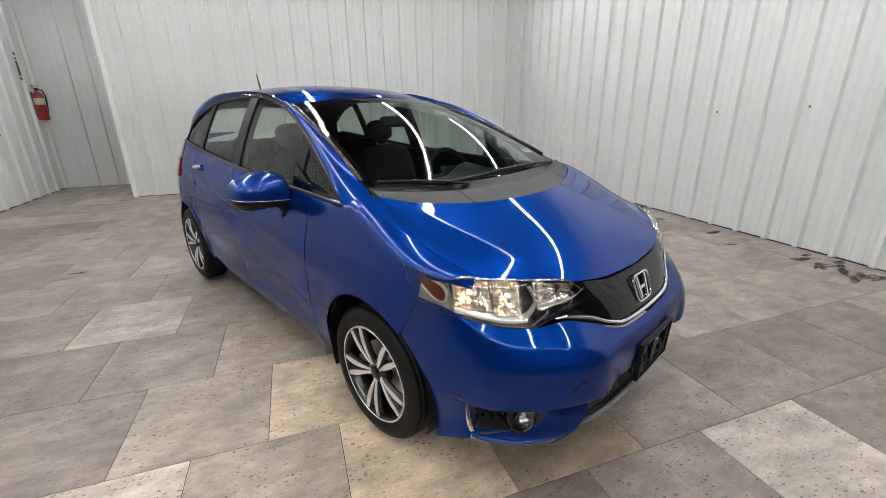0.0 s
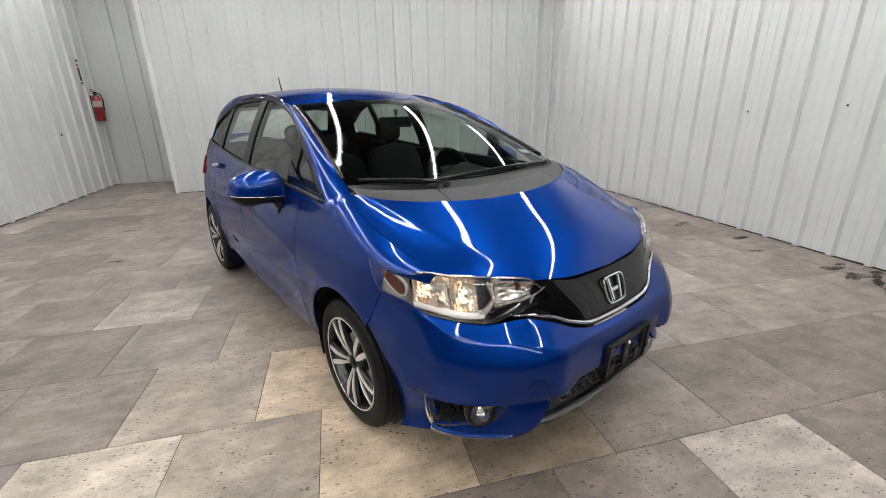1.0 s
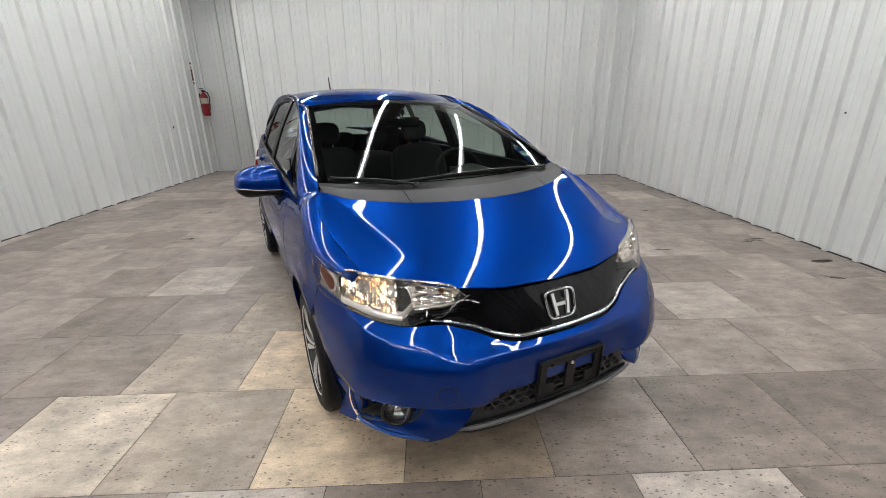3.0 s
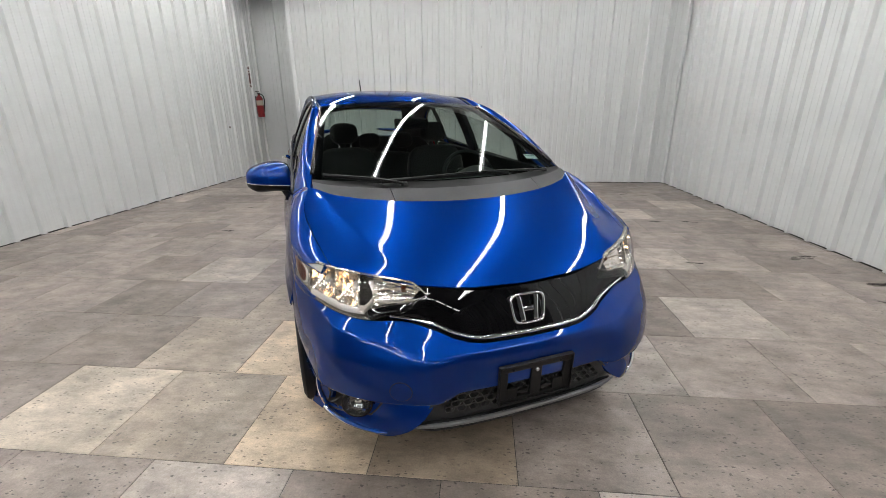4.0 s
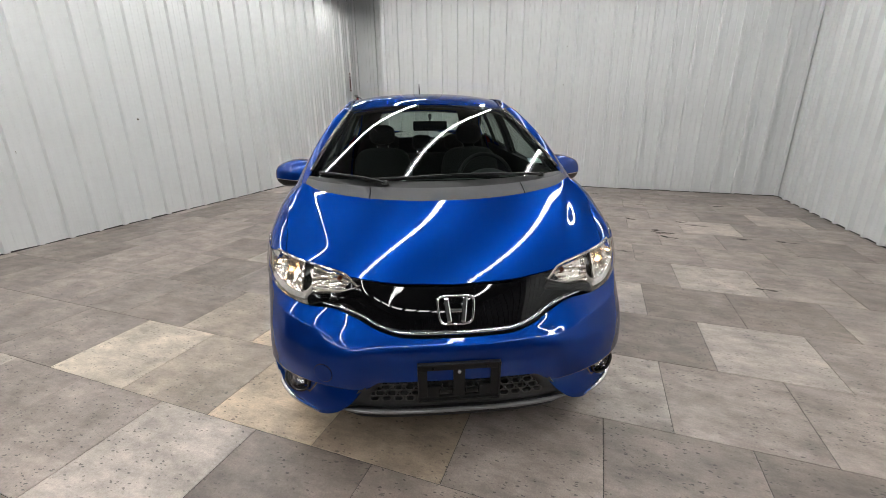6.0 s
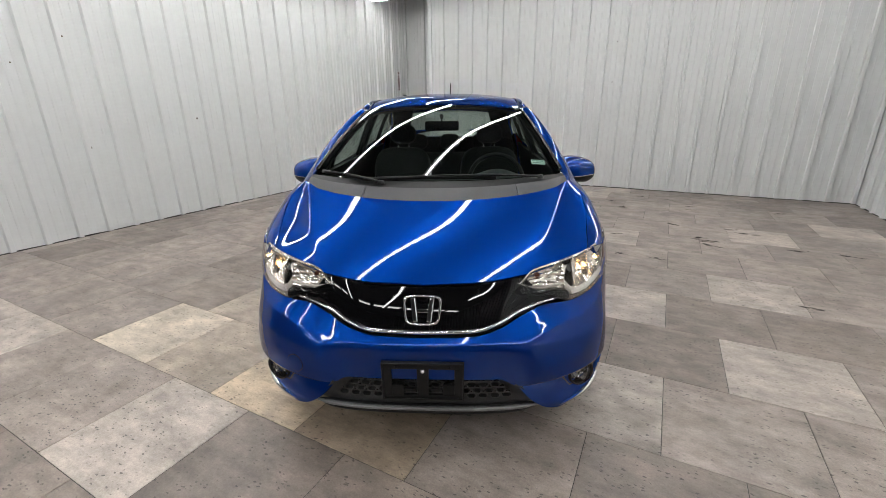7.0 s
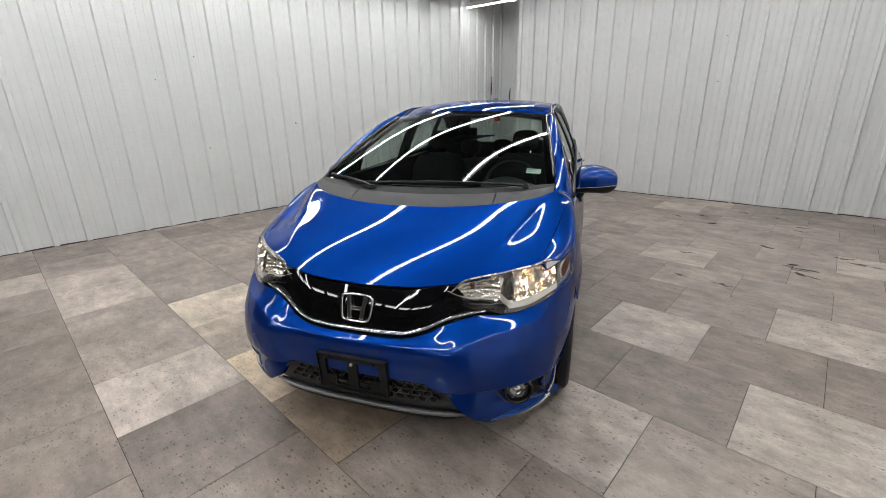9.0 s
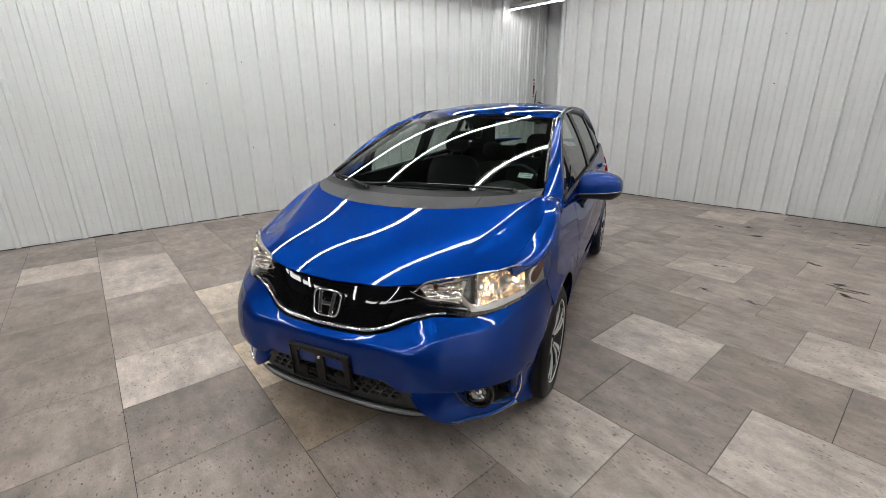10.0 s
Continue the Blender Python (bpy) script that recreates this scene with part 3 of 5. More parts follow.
def outward(bm, way):
    """Makes the skin's faces look along way (a vector, or None for up)."""
    bm.normal_update()
    total = sum((f.normal * f.calc_area() for f in bm.faces), Vector())
    if total.dot(way) < 0:
        bmesh.ops.reverse_faces(bm, faces=bm.faces)
    return bm


def skin(name, fn, nu, nv, mat, parent, way, label="", depth=0.018, drop=None):
    bm = grid(fn, nu, nv)
    if drop:
        bmesh.ops.delete(bm, geom=[f for f in bm.faces if drop(f.calc_center_median())], context="FACES")
    outward(bm, way)
    if depth:
        flange(bm, depth)
    return part(name, bm, mat, parent, label, smooth=True)


car = empty("hatchback_car", "glossy metallic blue five-door hatchback parked on the tiles", "car", at=pose(1.1325, 1.9406, 0, 0, 0, -65.2))
FWD, UP = Vector((1, 0, 0)), Vector((0, 0, 1))

# bonnet line: centre height, edge height and edge place along x
def poly(degree, *keys):
    """A polynomial fitted to (x, y) keys: a fair curve for panels that mirror their surroundings."""
    c = [float(k) for k in np.polyfit([k[0] for k in keys], [k[1] for k in keys], degree)]
    return lambda x: sum(k * x ** (degree - i) for i, k in enumerate(c))


HOOD_Z = poly(4, (0.705, 0.760), (0.68, 0.783), (0.60, 0.834), (0.5, 0.880), (0.35, 0.934), (0.2, 0.983), (0.0, 1.035), (-0.1, 1.055))
HOOD_DROP = poly(2, (-0.02, 0.018), (0.2, 0.040), (0.46, 0.066), (0.6, 0.074), (0.7, 0.078))
EDGE_Y = spline((0.70, 0.25), (0.66, 0.36), (0.60, 0.50), (0.462, 0.668), (0.34, 0.697), (0.22, 0.722), (0.11, 0.737), (0.03, 0.731), (-0.06, 0.706), (-0.12, 0.718), (-0.20, 0.757), (-0.45, 0.772))
PILLAR_Z = spline((-0.02, 1.036), (-0.10, 1.034), (-0.20, 1.010), (-0.45, 0.998))
TIP_X = -0.06
# the sharp line that runs from the cowl's corner towards the headlight
CREASE_Y = spline((-0.06, 0.688), (0.05, 0.645), (0.18, 0.603), (0.30, 0.560), (0.41, 0.520), (0.53, 0.470), (0.70, 0.39))


def hood_z(x, y):
    """Height of the bonnet: a wide crown, and a hollow flank outside the crease."""
    y = abs(y)
    z = HOOD_Z(x) - HOOD_DROP(x) * (y / 0.70) ** 2.5
    d = y - CREASE_Y(x)
    wid = max(EDGE_Y(x) - CREASE_Y(x), 0.03)
    # the crease stands up as a low ridge on the inside
    ridge = 0.0045 * math.exp(-max(-d, 0) / 0.045) * smooth(-0.06, 0.06, x)
    d = (d + math.sqrt(d * d + 0.009 ** 2)) / 2
    return z + smooth(0.62, 0.26, x) * (ridge - 0.43 * (d - 0.60 * d * d / wid))


def EDGE_Z(x):
    return hood_z(x, EDGE_Y(x)) if x > TIP_X else PILLAR_Z(x) + (hood_z(TIP_X, EDGE_Y(TIP_X)) - PILLAR_Z(TIP_X)) * smooth(-0.17, TIP_X, x)


def hood_front(y):
    """x of the bonnet's leading edge."""
    return spline((0, 0.702), (0.2, 0.690), (0.36, 0.655), (0.5, 0.595), (0.668, 0.462))(abs(y))


def hood_back(y):
    return 0.203 - 0.225 * (abs(y) / 0.69) ** 2.2 - 0.035 * smooth(0.60, 0.706, abs(y))


def hood_pt(u, v):
    s0 = 2 * u - 1

    def at(s):
        # columns run from the leading edge to the cowl
        return mix(hood_front(0.668 * s), hood_back(0.706 * s), v), s * EDGE_Y(mix(0.462, TIP_X, v))

    # one column on each side follows the crease
    c = 0.82
    for _ in range(8):
        x, y = at(c)
        c = min(max(c * CREASE_Y(x) / y, 0.5), 0.97)
    a = abs(s0)
    s = a / 0.8 * c if a < 0.8 else mix(c, 1, (a - 0.8) / 0.2)
    x, y = at(math.copysign(s, s0))
    return Vector((x, y, hood_z(x, y)))


skin("bonnet", hood_pt, 120, 64, M_PAINT, car, UP, depth=0.006)

# bumper skin
TOP = spline(ky(0.0, 0.583), ky(0.19, 0.588), ky(0.29, 0.610), ky(0.36, 0.640), ky(0.48, 0.672), ky(0.575, 0.668), ky(0.66, 0.678), ky(0.73, 0.700), kx(0.36, 0.735), kx(0.27, 0.748))
LOW = spline(ky(0.0, 0.427), ky(0.29, 0.424), ky(0.32, 0.412), ky(0.43, 0.290), ky(0.505, 0.236), ky(0.53, 0.228), ky(0.60, 0.238), ky(0.70, 0.243), kx(0.4, 0.225), kx(0.27, 0.200))
PHI_END = phi_x(0.27, 0.5)


def bumper_end(z):
    """x of the bumper's rear edge: seam above, wheel arch below."""
    if z > 0.585:
        return mix(0.218, 0.292, smooth(0.585, 0.75, z))
    return max(math.sqrt(max(ARCH_R ** 2 - (z - ARCH_Z) ** 2, 0.01)), 0.2) if z > ARCH_Z else ARCH_R


TOP_Y = spline((0, 0.583), (0.19, 0.588), (0.29, 0.610), (0.36, 0.640), (0.48, 0.672), (0.575, 0.668), (0.66, 0.678), (0.73, 0.700), (0.786, 0.735), (0.81, 0.748))
CREST = spline((0.0, 0.566), (0.26, 0.570), (0.36, 0.572), (0.43, 0.588), (0.53, 0.614), (0.60, 0.624), (0.67, 0.640), (0.737, 0.688), (0.80, 0.735))
FOLD = spline((0.30, 0.392), (0.45, 0.408), (0.55, 0.412), (0.65, 0.410), (0.80, 0.402))


def bump_off(y, z):
    """How far the bumper stands out of the plain nose: shoulder crest, upright edge beside the plate, hollow below the fold and the lip under it."""
    y = abs(y)
    top, c, f = TOP_Y(y), min(CREST(y), TOP_Y(y) - 0.008), FOLD(y)
    r = mix(0.013, 0.021, smooth(0.28, 0.45, y)) * smooth(0.79, 0.66, y)
    side = smooth(0.30, 0.40, y) * smooth(0.795, 0.73, y)
    if z >= c:
        o = r * max(0, 1 - (z - c) / (top - c))
    elif z >= f:
        o = mix(r, 0.024 * side, (c - z) / (c - f))
    else:
        k = (f - z) / (f - 0.235)
        # deep under the fold; a slope beside the intake, a shelf below the fog lamp
        slope = mix(-0.098, 0.010, (k - 0.08) / 0.92)
        shelf = mix(-0.066, -0.050, (k - 0.08) / 0.50) if k < 0.58 else mix(-0.050, 0.006, (k - 0.58) / 0.42)
        under = mix(slope, shelf, smooth(0.50, 0.62, y))
        o = 0.024 + (mix(0, mix(-0.098, -0.066, smooth(0.50, 0.62, y)), k / 0.08) if k < 0.08 else under)
        o *= side
    edge = 0.445 - 0.05 * smooth(0.46, 0.56, z)
    ridge = max(0.0, 1 - (((y - edge) / 0.17) ** 2 + 0.02) ** 0.5)
    return o + 0.011 * ridge * smooth(f - 0.03, f + 0.03, z) * smooth(c + 0.035, c - 0.02, z)


def bump_skin(y, z, off=0.0):
    p = wrap(phi_y(abs(y), z), z, bump_off(y, z) + off)
    return Vector((p.x, math.copysign(p.y, y), z))


def pocket_inner(z):
    return 0.545 + (0.40 - z) * 0.60


def fog_inside(p, grow=0.0):
    """Whether a point of the bumper lies in the fog lamp's pocket."""
    y, z = abs(p.y), p.z
    return z > mix(0.262, 0.300, (0.74 - y) / 0.12) + 0.008 and z < FOLD(y) - 0.012 and y > pocket_inner(z) + 0.008 and p.x > 0.495


def bumper_pt(u, v):
    s = 2 * u - 1
    a = abs(s)
    nominal = a * PHI_END
    lo, hi = LOW(nominal), TOP(nominal)
    y = wrap(nominal, 0.5).y
    f = min(max(FOLD(y), lo + 0.02), hi - 0.08)
    c = min(max(CREST(y), f + 0.04), hi - 0.008)
    # rows follow the fold and the crest
    v *= 50
    if v <= 18:
        z = mix(lo, f - 0.004, v / 18)
    elif v <= 20:
        z = f + (v - 19) * 0.004
    elif v <= 38:
        z = mix(f + 0.004, c - 0.004, (v - 20) / 18)
    elif v <= 40:
        z = c + (v - 39) * 0.004
    else:
        z = mix(c + 0.004, hi, (v - 40) / 10)
    phi = nominal
    if a > 0.75:
        phi0 = 0.75 * PHI_END
        phi = mix(phi0, phi_x(bumper_end(z), z), (a - 0.75) / 0.25)
    p = wrap(phi, z)
    p = wrap(phi, z, bump_off(p.y, z))
    if s < 0:
        p.y = -p.y
    return p


skin("front_bumper", bumper_pt, 190, 50, M_PAINT, car, FWD, drop=fog_inside)


# front wings, doors and rear quarters: columns in x from the lower edge to the upper
def belt(x):
    return spline((-0.15, 0.985), (-0.5, 1.0), (-0.9, 1.012), (-1.4, 1.035), (-2.0, 1.075), (-2.6, 1.125))(x)


def wing_low(x):
    h = arch(x, 0.0)
    sill = 0.20
    if x > 0.218:
        return mix(0.585, 0.748, (x - 0.218) / 0.074) if x < 0.292 else HEAD_TOP_X(x)
    return max(sill, h) if h and x > -ARCH_R else sill


HEAD_TOP_X = spline((0.292, 0.748), (0.30, 0.840), (0.33, 0.832), (0.38, 0.826), (0.43, 0.836), (0.46, 0.840))


def wing_pt(side):
    def fn(u, v):
        x = mix(-0.445, 0.455, u)
        lo = wing_low(x)
        ez, ey = EDGE_Z(x), EDGE_Y(x) + 0.003
        sh = ez - mix(0.10, 0.03, smooth(0.1, 0.45, x)) if x > -0.1 else ez - 0.07
        if v < 0.78:
            z = mix(lo, sh, v / 0.78)
            if u < 0.11:
                x = mix(-0.448 - 0.07 * (0.9 - z), x, u / 0.11) if u else -0.448 - 0.07 * (0.9 - z)
            return Vector((x, side * wide(x, z), z))
        t = (v - 0.78) / 0.22
        p0, p2 = Vector((wide(x, sh), sh)), Vector((ey, ez))
        slope = (wide(x, sh) - wide(x, sh - 0.02)) / 0.02
        p1 = Vector((p0.x + slope * (ez - sh) * 0.8, mix(sh, ez, 0.85)))
        q = p0 * (1 - t) ** 2 + p1 * (2 * t * (1 - t)) + p2 * t * t
        # full shoulder over the wheel and a hollow beside the bonnet
        swell = 0.003 * math.sin(2 * math.pi * t) * smooth(-0.42, -0.05, x) * smooth(0.46, 0.22, x)
        q = q + Vector((0.55, 0.83)) * swell
        return Vector((x, side * q.x, q.y))

    return fn


def door_pt(side, x0, x1, lean0, lean1, low, top):
    def fn(u, v):
        xa = mix(x0, x1, u)
        lo, hi = low(xa), top(xa)
        z = mix(lo, hi, v)
        x = mix(x0 + lean0 * (0.9 - z), x1 + lean1 * (0.9 - z), u)
        return Vector((x, side * wide(x, z), z))

    return fn


def glass_y(x, z):
    """Half width of the cabin's sides."""
    y = 0.772 - 0.30 * (z - 1.0) - 0.36 * (z - 1.0) ** 2
    return y * tailed(min(x, -0.5), min(z, 1.3)) if x < -2.2 else y


def rear_low(x):
    h = arch(x, AXLE_R)
    return max(0.2, h) if h else 0.2


# the upper edge of the side windows
FRAME_Z = spline((-0.20, 1.0), (-0.42, 1.13), (-0.65, 1.253), (-0.95, 1.368), (-1.4, 1.440), (-1.95, 1.430), (-2.35, 1.352), (-2.68, 1.19))


def window_pt(side, x0, x1, lean0, lean1, inset=0.012, lift=0.012):
    def fn(u, v):
        xa = mix(x0, x1, u)
        lo = belt(xa) + lift

        def at(v):
            x = xa
            for _ in range(6):
                hi = max(FRAME_Z(x) - lift, belt(x) + lift + 0.003)
                z = mix(belt(x) + lift, hi, v)
                x = mix(x0 + lean0 * (z - lo), x1 + lean1 * (z - lo), u)
            return x, z

        x, z = at(v)
        return Vector((x, side * (glass_y(x, z) - inset), z))

    return fn


for side in (1, -1):
    out = Vector((0, side, 0))
    skin("front_wing", wing_pt(side), 72, 30, M_PAINT, car, out, depth=0.006)
    door = skin("front_door", door_pt(side, -0.455, -1.425, -0.07, -0.02, lambda x: 0.215, belt), 44, 34, M_PAINT, car, out)
    door_r = skin("rear_door", door_pt(side, -1.432, -2.20, -0.02, 0.05, lambda x: max(0.215, rear_low(x) + 0.015), belt), 40, 34, M_PAINT, car, out)
    skin("rear_quarter", door_pt(side, -2.207, -3.02, 0.05, 0.0, rear_low, belt), 50, 34, M_PAINT, car, out, drop=None)
    # sill
    bm = grid(lambda u, v: Vector((mix(-0.33, -2.2, u), side * (wide(mix(-0.33, -2.2, u), 0.2) - 0.004 - 0.05 * v), 0.212 - 0.05 * v)), 24, 4)
    part("sill", flange(outward(bm, out), 0.03), M_BLACK, car, "black plastic sill", smooth=True)
    # windows
    skin("quarter_window", window_pt(side, -0.235, -0.62, 0.0, 0.02), 14, 14, M_SIDE_GLASS, car, out, depth=0.004)
    skin("front_window", window_pt(side, -0.665, -1.40, 0.02, -0.02), 24, 18, M_SIDE_GLASS, car, out, depth=0.004)
    skin("rear_window", window_pt(side, -1.50, -2.14, -0.02, 0.06), 24, 18, M_SIDE_GLASS, car, out, depth=0.004)
    skin("rear_quarter_window", window_pt(side, -2.19, -2.60, 0.08, 0.1), 14, 10, M_SIDE_GLASS, car, out, depth=0.004)
    # black surround of the quarter window and the black foot panel of the mirror
    skin("quarter_surround", window_pt(side, -0.212, -0.63, 0.0, 0.02, 0.007, 0.003), 60, 40, M_BLACK, car, out, "black surround of the small front window", 0.006, drop=lambda p: p.z > belt(p.x) + 0.020 and p.z < FRAME_Z(p.x) - 0.034 and p.x > -0.60)
    skin("mirror_foot", lambda u, v: Vector((mix(-0.40, -0.655, u), side * (glass_y(mix(-0.40, -0.655, u), belt(-0.5) + 0.1 * u * v) - 0.001), belt(mix(-0.40, -0.655, u)) + 0.004 + 0.115 * u ** 1.3 * v)), 14, 8, M_GLOSS_BLACK, car, out, "gloss black triangular panel behind the door mirror", 0.01)
    # black pillars and window rubbers
    for name, x0, x1, l0, l1 in (("mirror_pillar", -0.595, -0.69, 0.02, 0.02), ("door_pillar", -1.39, -1.51, -0.02, -0.02), ("rear_pillar", -2.13, -2.20, 0.06, 0.08)):
        skin(name, window_pt(side, x0, x1, l0, l1, 0.004, 0.004), 6, 16, M_BLACK, car, out, "black pillar trim", 0.02)
    pts = [Vector((x, side * (glass_y(x, belt(x)) + 0.004), belt(x) + 0.004)) for x in (mix(-0.2, -2.62, i / 40) for i in range(41))]
    part("belt_moulding", tube(pts, 0.009, 8), M_BLACK, car, "black rubber strip along the windows", smooth=True)
    pts = [Vector((x, side * (glass_y(x, FRAME_Z(x)) - 0.002), FRAME_Z(x) - 0.004)) for x in (mix(-0.215, -2.62, i / 50) for i in range(51))]
    part("window_rubber", tube(pts, 0.009, 8), M_BLACK, car, "black rubber window frame", smooth=True)
    # door handles
    for dx, dz in ((-1.31, 0.905), (-2.07, 0.980)):
        y = wide(dx, dz)
        bm = tube([(dx + 0.09 * t, side * (y + 0.006 + 0.026 * math.cos(math.pi * t / 2)), dz + 0.012 * t) for t in [i / 6 - 1 for i in range(13)]], lambda t: 0.012 + 0.004 * math.sin(math.pi * t), 10)
        part("door_handle", bm, M_PAINT, door if dx > -1.5 else door_r, smooth=True)


# cabin frame: pillars that rise from the bonnet's corner and run on as roof rails
SCREEN_BASE = lambda u: Vector((0.03 - 0.15 * abs(u) ** 2.2, 0.69 * u, 1.018 + 0.022 * u * u))
SCREEN_TOP = lambda u: Vector((-0.985 - 0.055 * u * u, 0.545 * u, 1.425 - 0.03 * u * u))
ROOF_Z = spline((-0.97, 1.423), (-1.1, 1.459), (-1.3, 1.493), (-1.6, 1.514), (-2.0, 1.510), (-2.5, 1.462), (-2.95, 1.385))


def screen_pt(u, v):
    s = 2 * u - 1
    b, t = SCREEN_BASE(s), SCREEN_TOP(s)
    p = b.lerp(t, v)
    n = Vector((0.38, 0, 0.92))
    return p + n * (0.045 * 4 * v * (1 - v) * 0.5 + 0.028 * (1 - s * s) * math.sin(math.pi * v))


def roof_y(x):
    return spline((-1.0, 0.545), (-1.4, 0.565), (-2.2, 0.555), (-2.95, 0.50))(x)


def roof_pt(u, v):
    s = 2 * u - 1
    x = mix(-0.987 - 0.055 * s * s, -2.76 + 0.08 * s * s, v)
    return Vector((x, roof_y(x) * s, ROOF_Z(x + 0.055 * s * s) - 0.045 * abs(s) ** 2.4 * smooth(-0.8, -1.3, x) - 0.03 * s * s * smooth(-1.3, -0.98, x)))


skin("windscreen", screen_pt, 40, 26, M_WINDSCREEN, car, Vector((0.5, 0, 1)), "clear laminated windscreen reflecting the ceiling tubes", 0.005)
skin("roof", roof_pt, 40, 50, M_PAINT, car, UP)


def rail_inner(t):
    """Inner edge of the pillar and rail, t from the bonnet's corner (0) over the windscreen's head (0.4) to the tail (1)."""
    if t < 0.4:
        return screen_pt(1.0, t / 0.4) + Vector((0.0, 0.004, 0.0))
    return roof_pt(1.0, (t - 0.4) / 0.6) + Vector((0, 0.005, -0.002))


def rail_outer(t):
    x = spline((0, -0.16), (0.2, -0.58), (0.4, -1.04), (0.7, -1.93), (1.0, -2.62))(t)
    z = FRAME_Z(x) + 0.006
    return Vector((x, glass_y(x, z) + 0.002, z))


for side in (1, -1):
    def rail_pt(u, v):
        u = mix(-0.015, 1.0, u)
        a, b = rail_inner(u), rail_outer(u)
        c = (a + b) / 2 + Vector((0.0, 0.03, 0.03)) * mix(0.3, 1.0, smooth(0.0, 0.2, u)) + Vector((0.02, 0, 0)) * (1 - u) * smooth(0.0, 0.15, u)
        p = a * (1 - v) ** 2 + c * (2 * v * (1 - v)) + b * v * v
        return Vector((p.x, side * p.y, p.z))

    skin("pillar_and_rail", rail_pt, 80, 10, M_PAINT, car, Vector((0, side, 0.6)))
    pts = [rail_inner(i / 60) + Vector((0, -0.002, 0.002)) for i in range(61)]
    part("screen_moulding", tube([(p.x, side * p.y, p.z) for p in pts[2:25]], 0.010, 10), M_GLOSS_BLACK, car, "gloss black moulding beside the windscreen", smooth=True)
    part("roof_moulding", tube([(p.x, side * p.y, p.z) for p in pts[24:]], 0.006, 8), M_BLACK, car, "black roof moulding", smooth=True)

# black border of the windscreen
def border(u0, u1, v0, v1, nu, nv):
    skin("screen_border", lambda u, v: screen_pt(mix(u0, u1, u), mix(v0, v1, v)) - Vector((0.4, 0, 0.9)) * 0.006, nu, nv, M_GLOSS_BLACK, car, Vector((0.5, 0, 1)), "black ceramic border inside the glass", 0.003)


border(0.0, 1.0, 0.0, 0.05, 40, 2)
border(0.0, 1.0, 0.955, 1.0, 40, 2)
border(0.0, 0.03, 0.05, 0.955, 2, 24)
border(0.97, 1.0, 0.05, 0.955, 2, 24)

# cowl
def cowl_pt(u, v):
    s = 2 * u - 1
    y = 0.688 * s
    xb = hood_back(y) - 0.006
    b = Vector((xb, y, hood_z(xb, y) - 0.004))
    t = screen_pt(u, 0.03) + Vector((0, 0, 0.006))
    p = b.lerp(t, v)
    p.z += 0.006 * math.sin(math.pi * v)
    return p


for u0, u1 in ((0.0, 0.245), (0.248, 0.80), (0.803, 1.0)):
    skin("cowl_panel", lambda u, v: cowl_pt(mix(u0, u1, u), 0.58 * v), 24, 6, M_GREY_PLASTIC, car, UP, "matt grey plastic cowl below the windscreen", 0.02)
skin("wiper_recess", lambda u, v: cowl_pt(u, mix(0.585, 1.0, v)) - Vector((0, 0, 0.012 * (1 - v))), 60, 5, M_BLACK, car, UP, "black recess under the wipers", 0.01)

# rear end
def rear_wrap(phi, z):
    s = 1 if phi >= 0 else -1
    a = abs(phi)
    n = 3.0
    r = (math.cos(a) ** n + math.sin(a) ** n) ** (-1 / n)
    w = HALF(z) if z < 1.0 else glass_y(-1.5, z)
    w *= 1 - 0.012 * (-BACK_X - 1.4) ** 2
    return Vector((BACK_X - (BACK_X - TAIL(z)) * r * math.cos(a), s * w * r * math.sin(a), z))


def rear_skin(name, z0, z1, phi_max, mat, label="", nu=60, nv=20):
    return skin(name, lambda u, v: rear_wrap((2 * u - 1) * phi_max, mix(z0, z1, v)), nu, nv, mat, car, -FWD, label)


rear_skin("rear_bumper", 0.22, 0.60, 1.05, M_PAINT)
rear_skin("tailgate", 0.604, 1.075, 0.70, M_PAINT)
rear_skin("rear_screen", 1.08, 1.375, 0.74, M_SIDE_GLASS, "tinted rear window glass")
for side in (1, -1):
    skin("tail_light", lambda u, v: rear_wrap(side * mix(0.705, 1.27, u), mix(0.86, 1.13, v)) + Vector((-0.006, side * 0.014, 0)), 14, 16, M_RED, car, Vector((-1, side, 0)), "red tail light")
    skin("rear_corner", lambda u, v: rear_wrap(side * mix(0.72, 1.12, u), mix(1.12, 1.40, v)), 10, 10, M_PAINT, car, Vector((-1, side, 0)))
    skin("rear_lower_corner", lambda u, v: rear_wrap(side * mix(0.70, 1.12, u), mix(0.60, 0.86, v)), 10, 8, M_PAINT, car, Vector((-1, side, 0)))
bm = grid(lambda u, v: Vector((-2.72 - 0.13 * v, mix(-0.46, 0.46, u), 1.424 - 0.020 * v - 0.03 * (2 * u - 1) ** 2)), 24, 4)
part("roof_spoiler", flange(outward(bm, UP), 0.03), M_PAINT, car, smooth=True)


# nose: black grille panel, chrome bar, badge
GR_TOP = spline(ky(0.0, 0.752), ky(0.2, 0.756), ky(0.355, 0.778), ky(0.395, 0.770), ky(0.425, 0.740), ky(0.47, 0.705), ky(0.52, 0.693))
GR_LOW = spline(ky(0.0, 0.586), ky(0.19, 0.590), ky(0.29, 0.614), ky(0.36, 0.644), ky(0.48, 0.676), ky(0.52, 0.680))
GR_END = phi_y(0.515, 0.69)


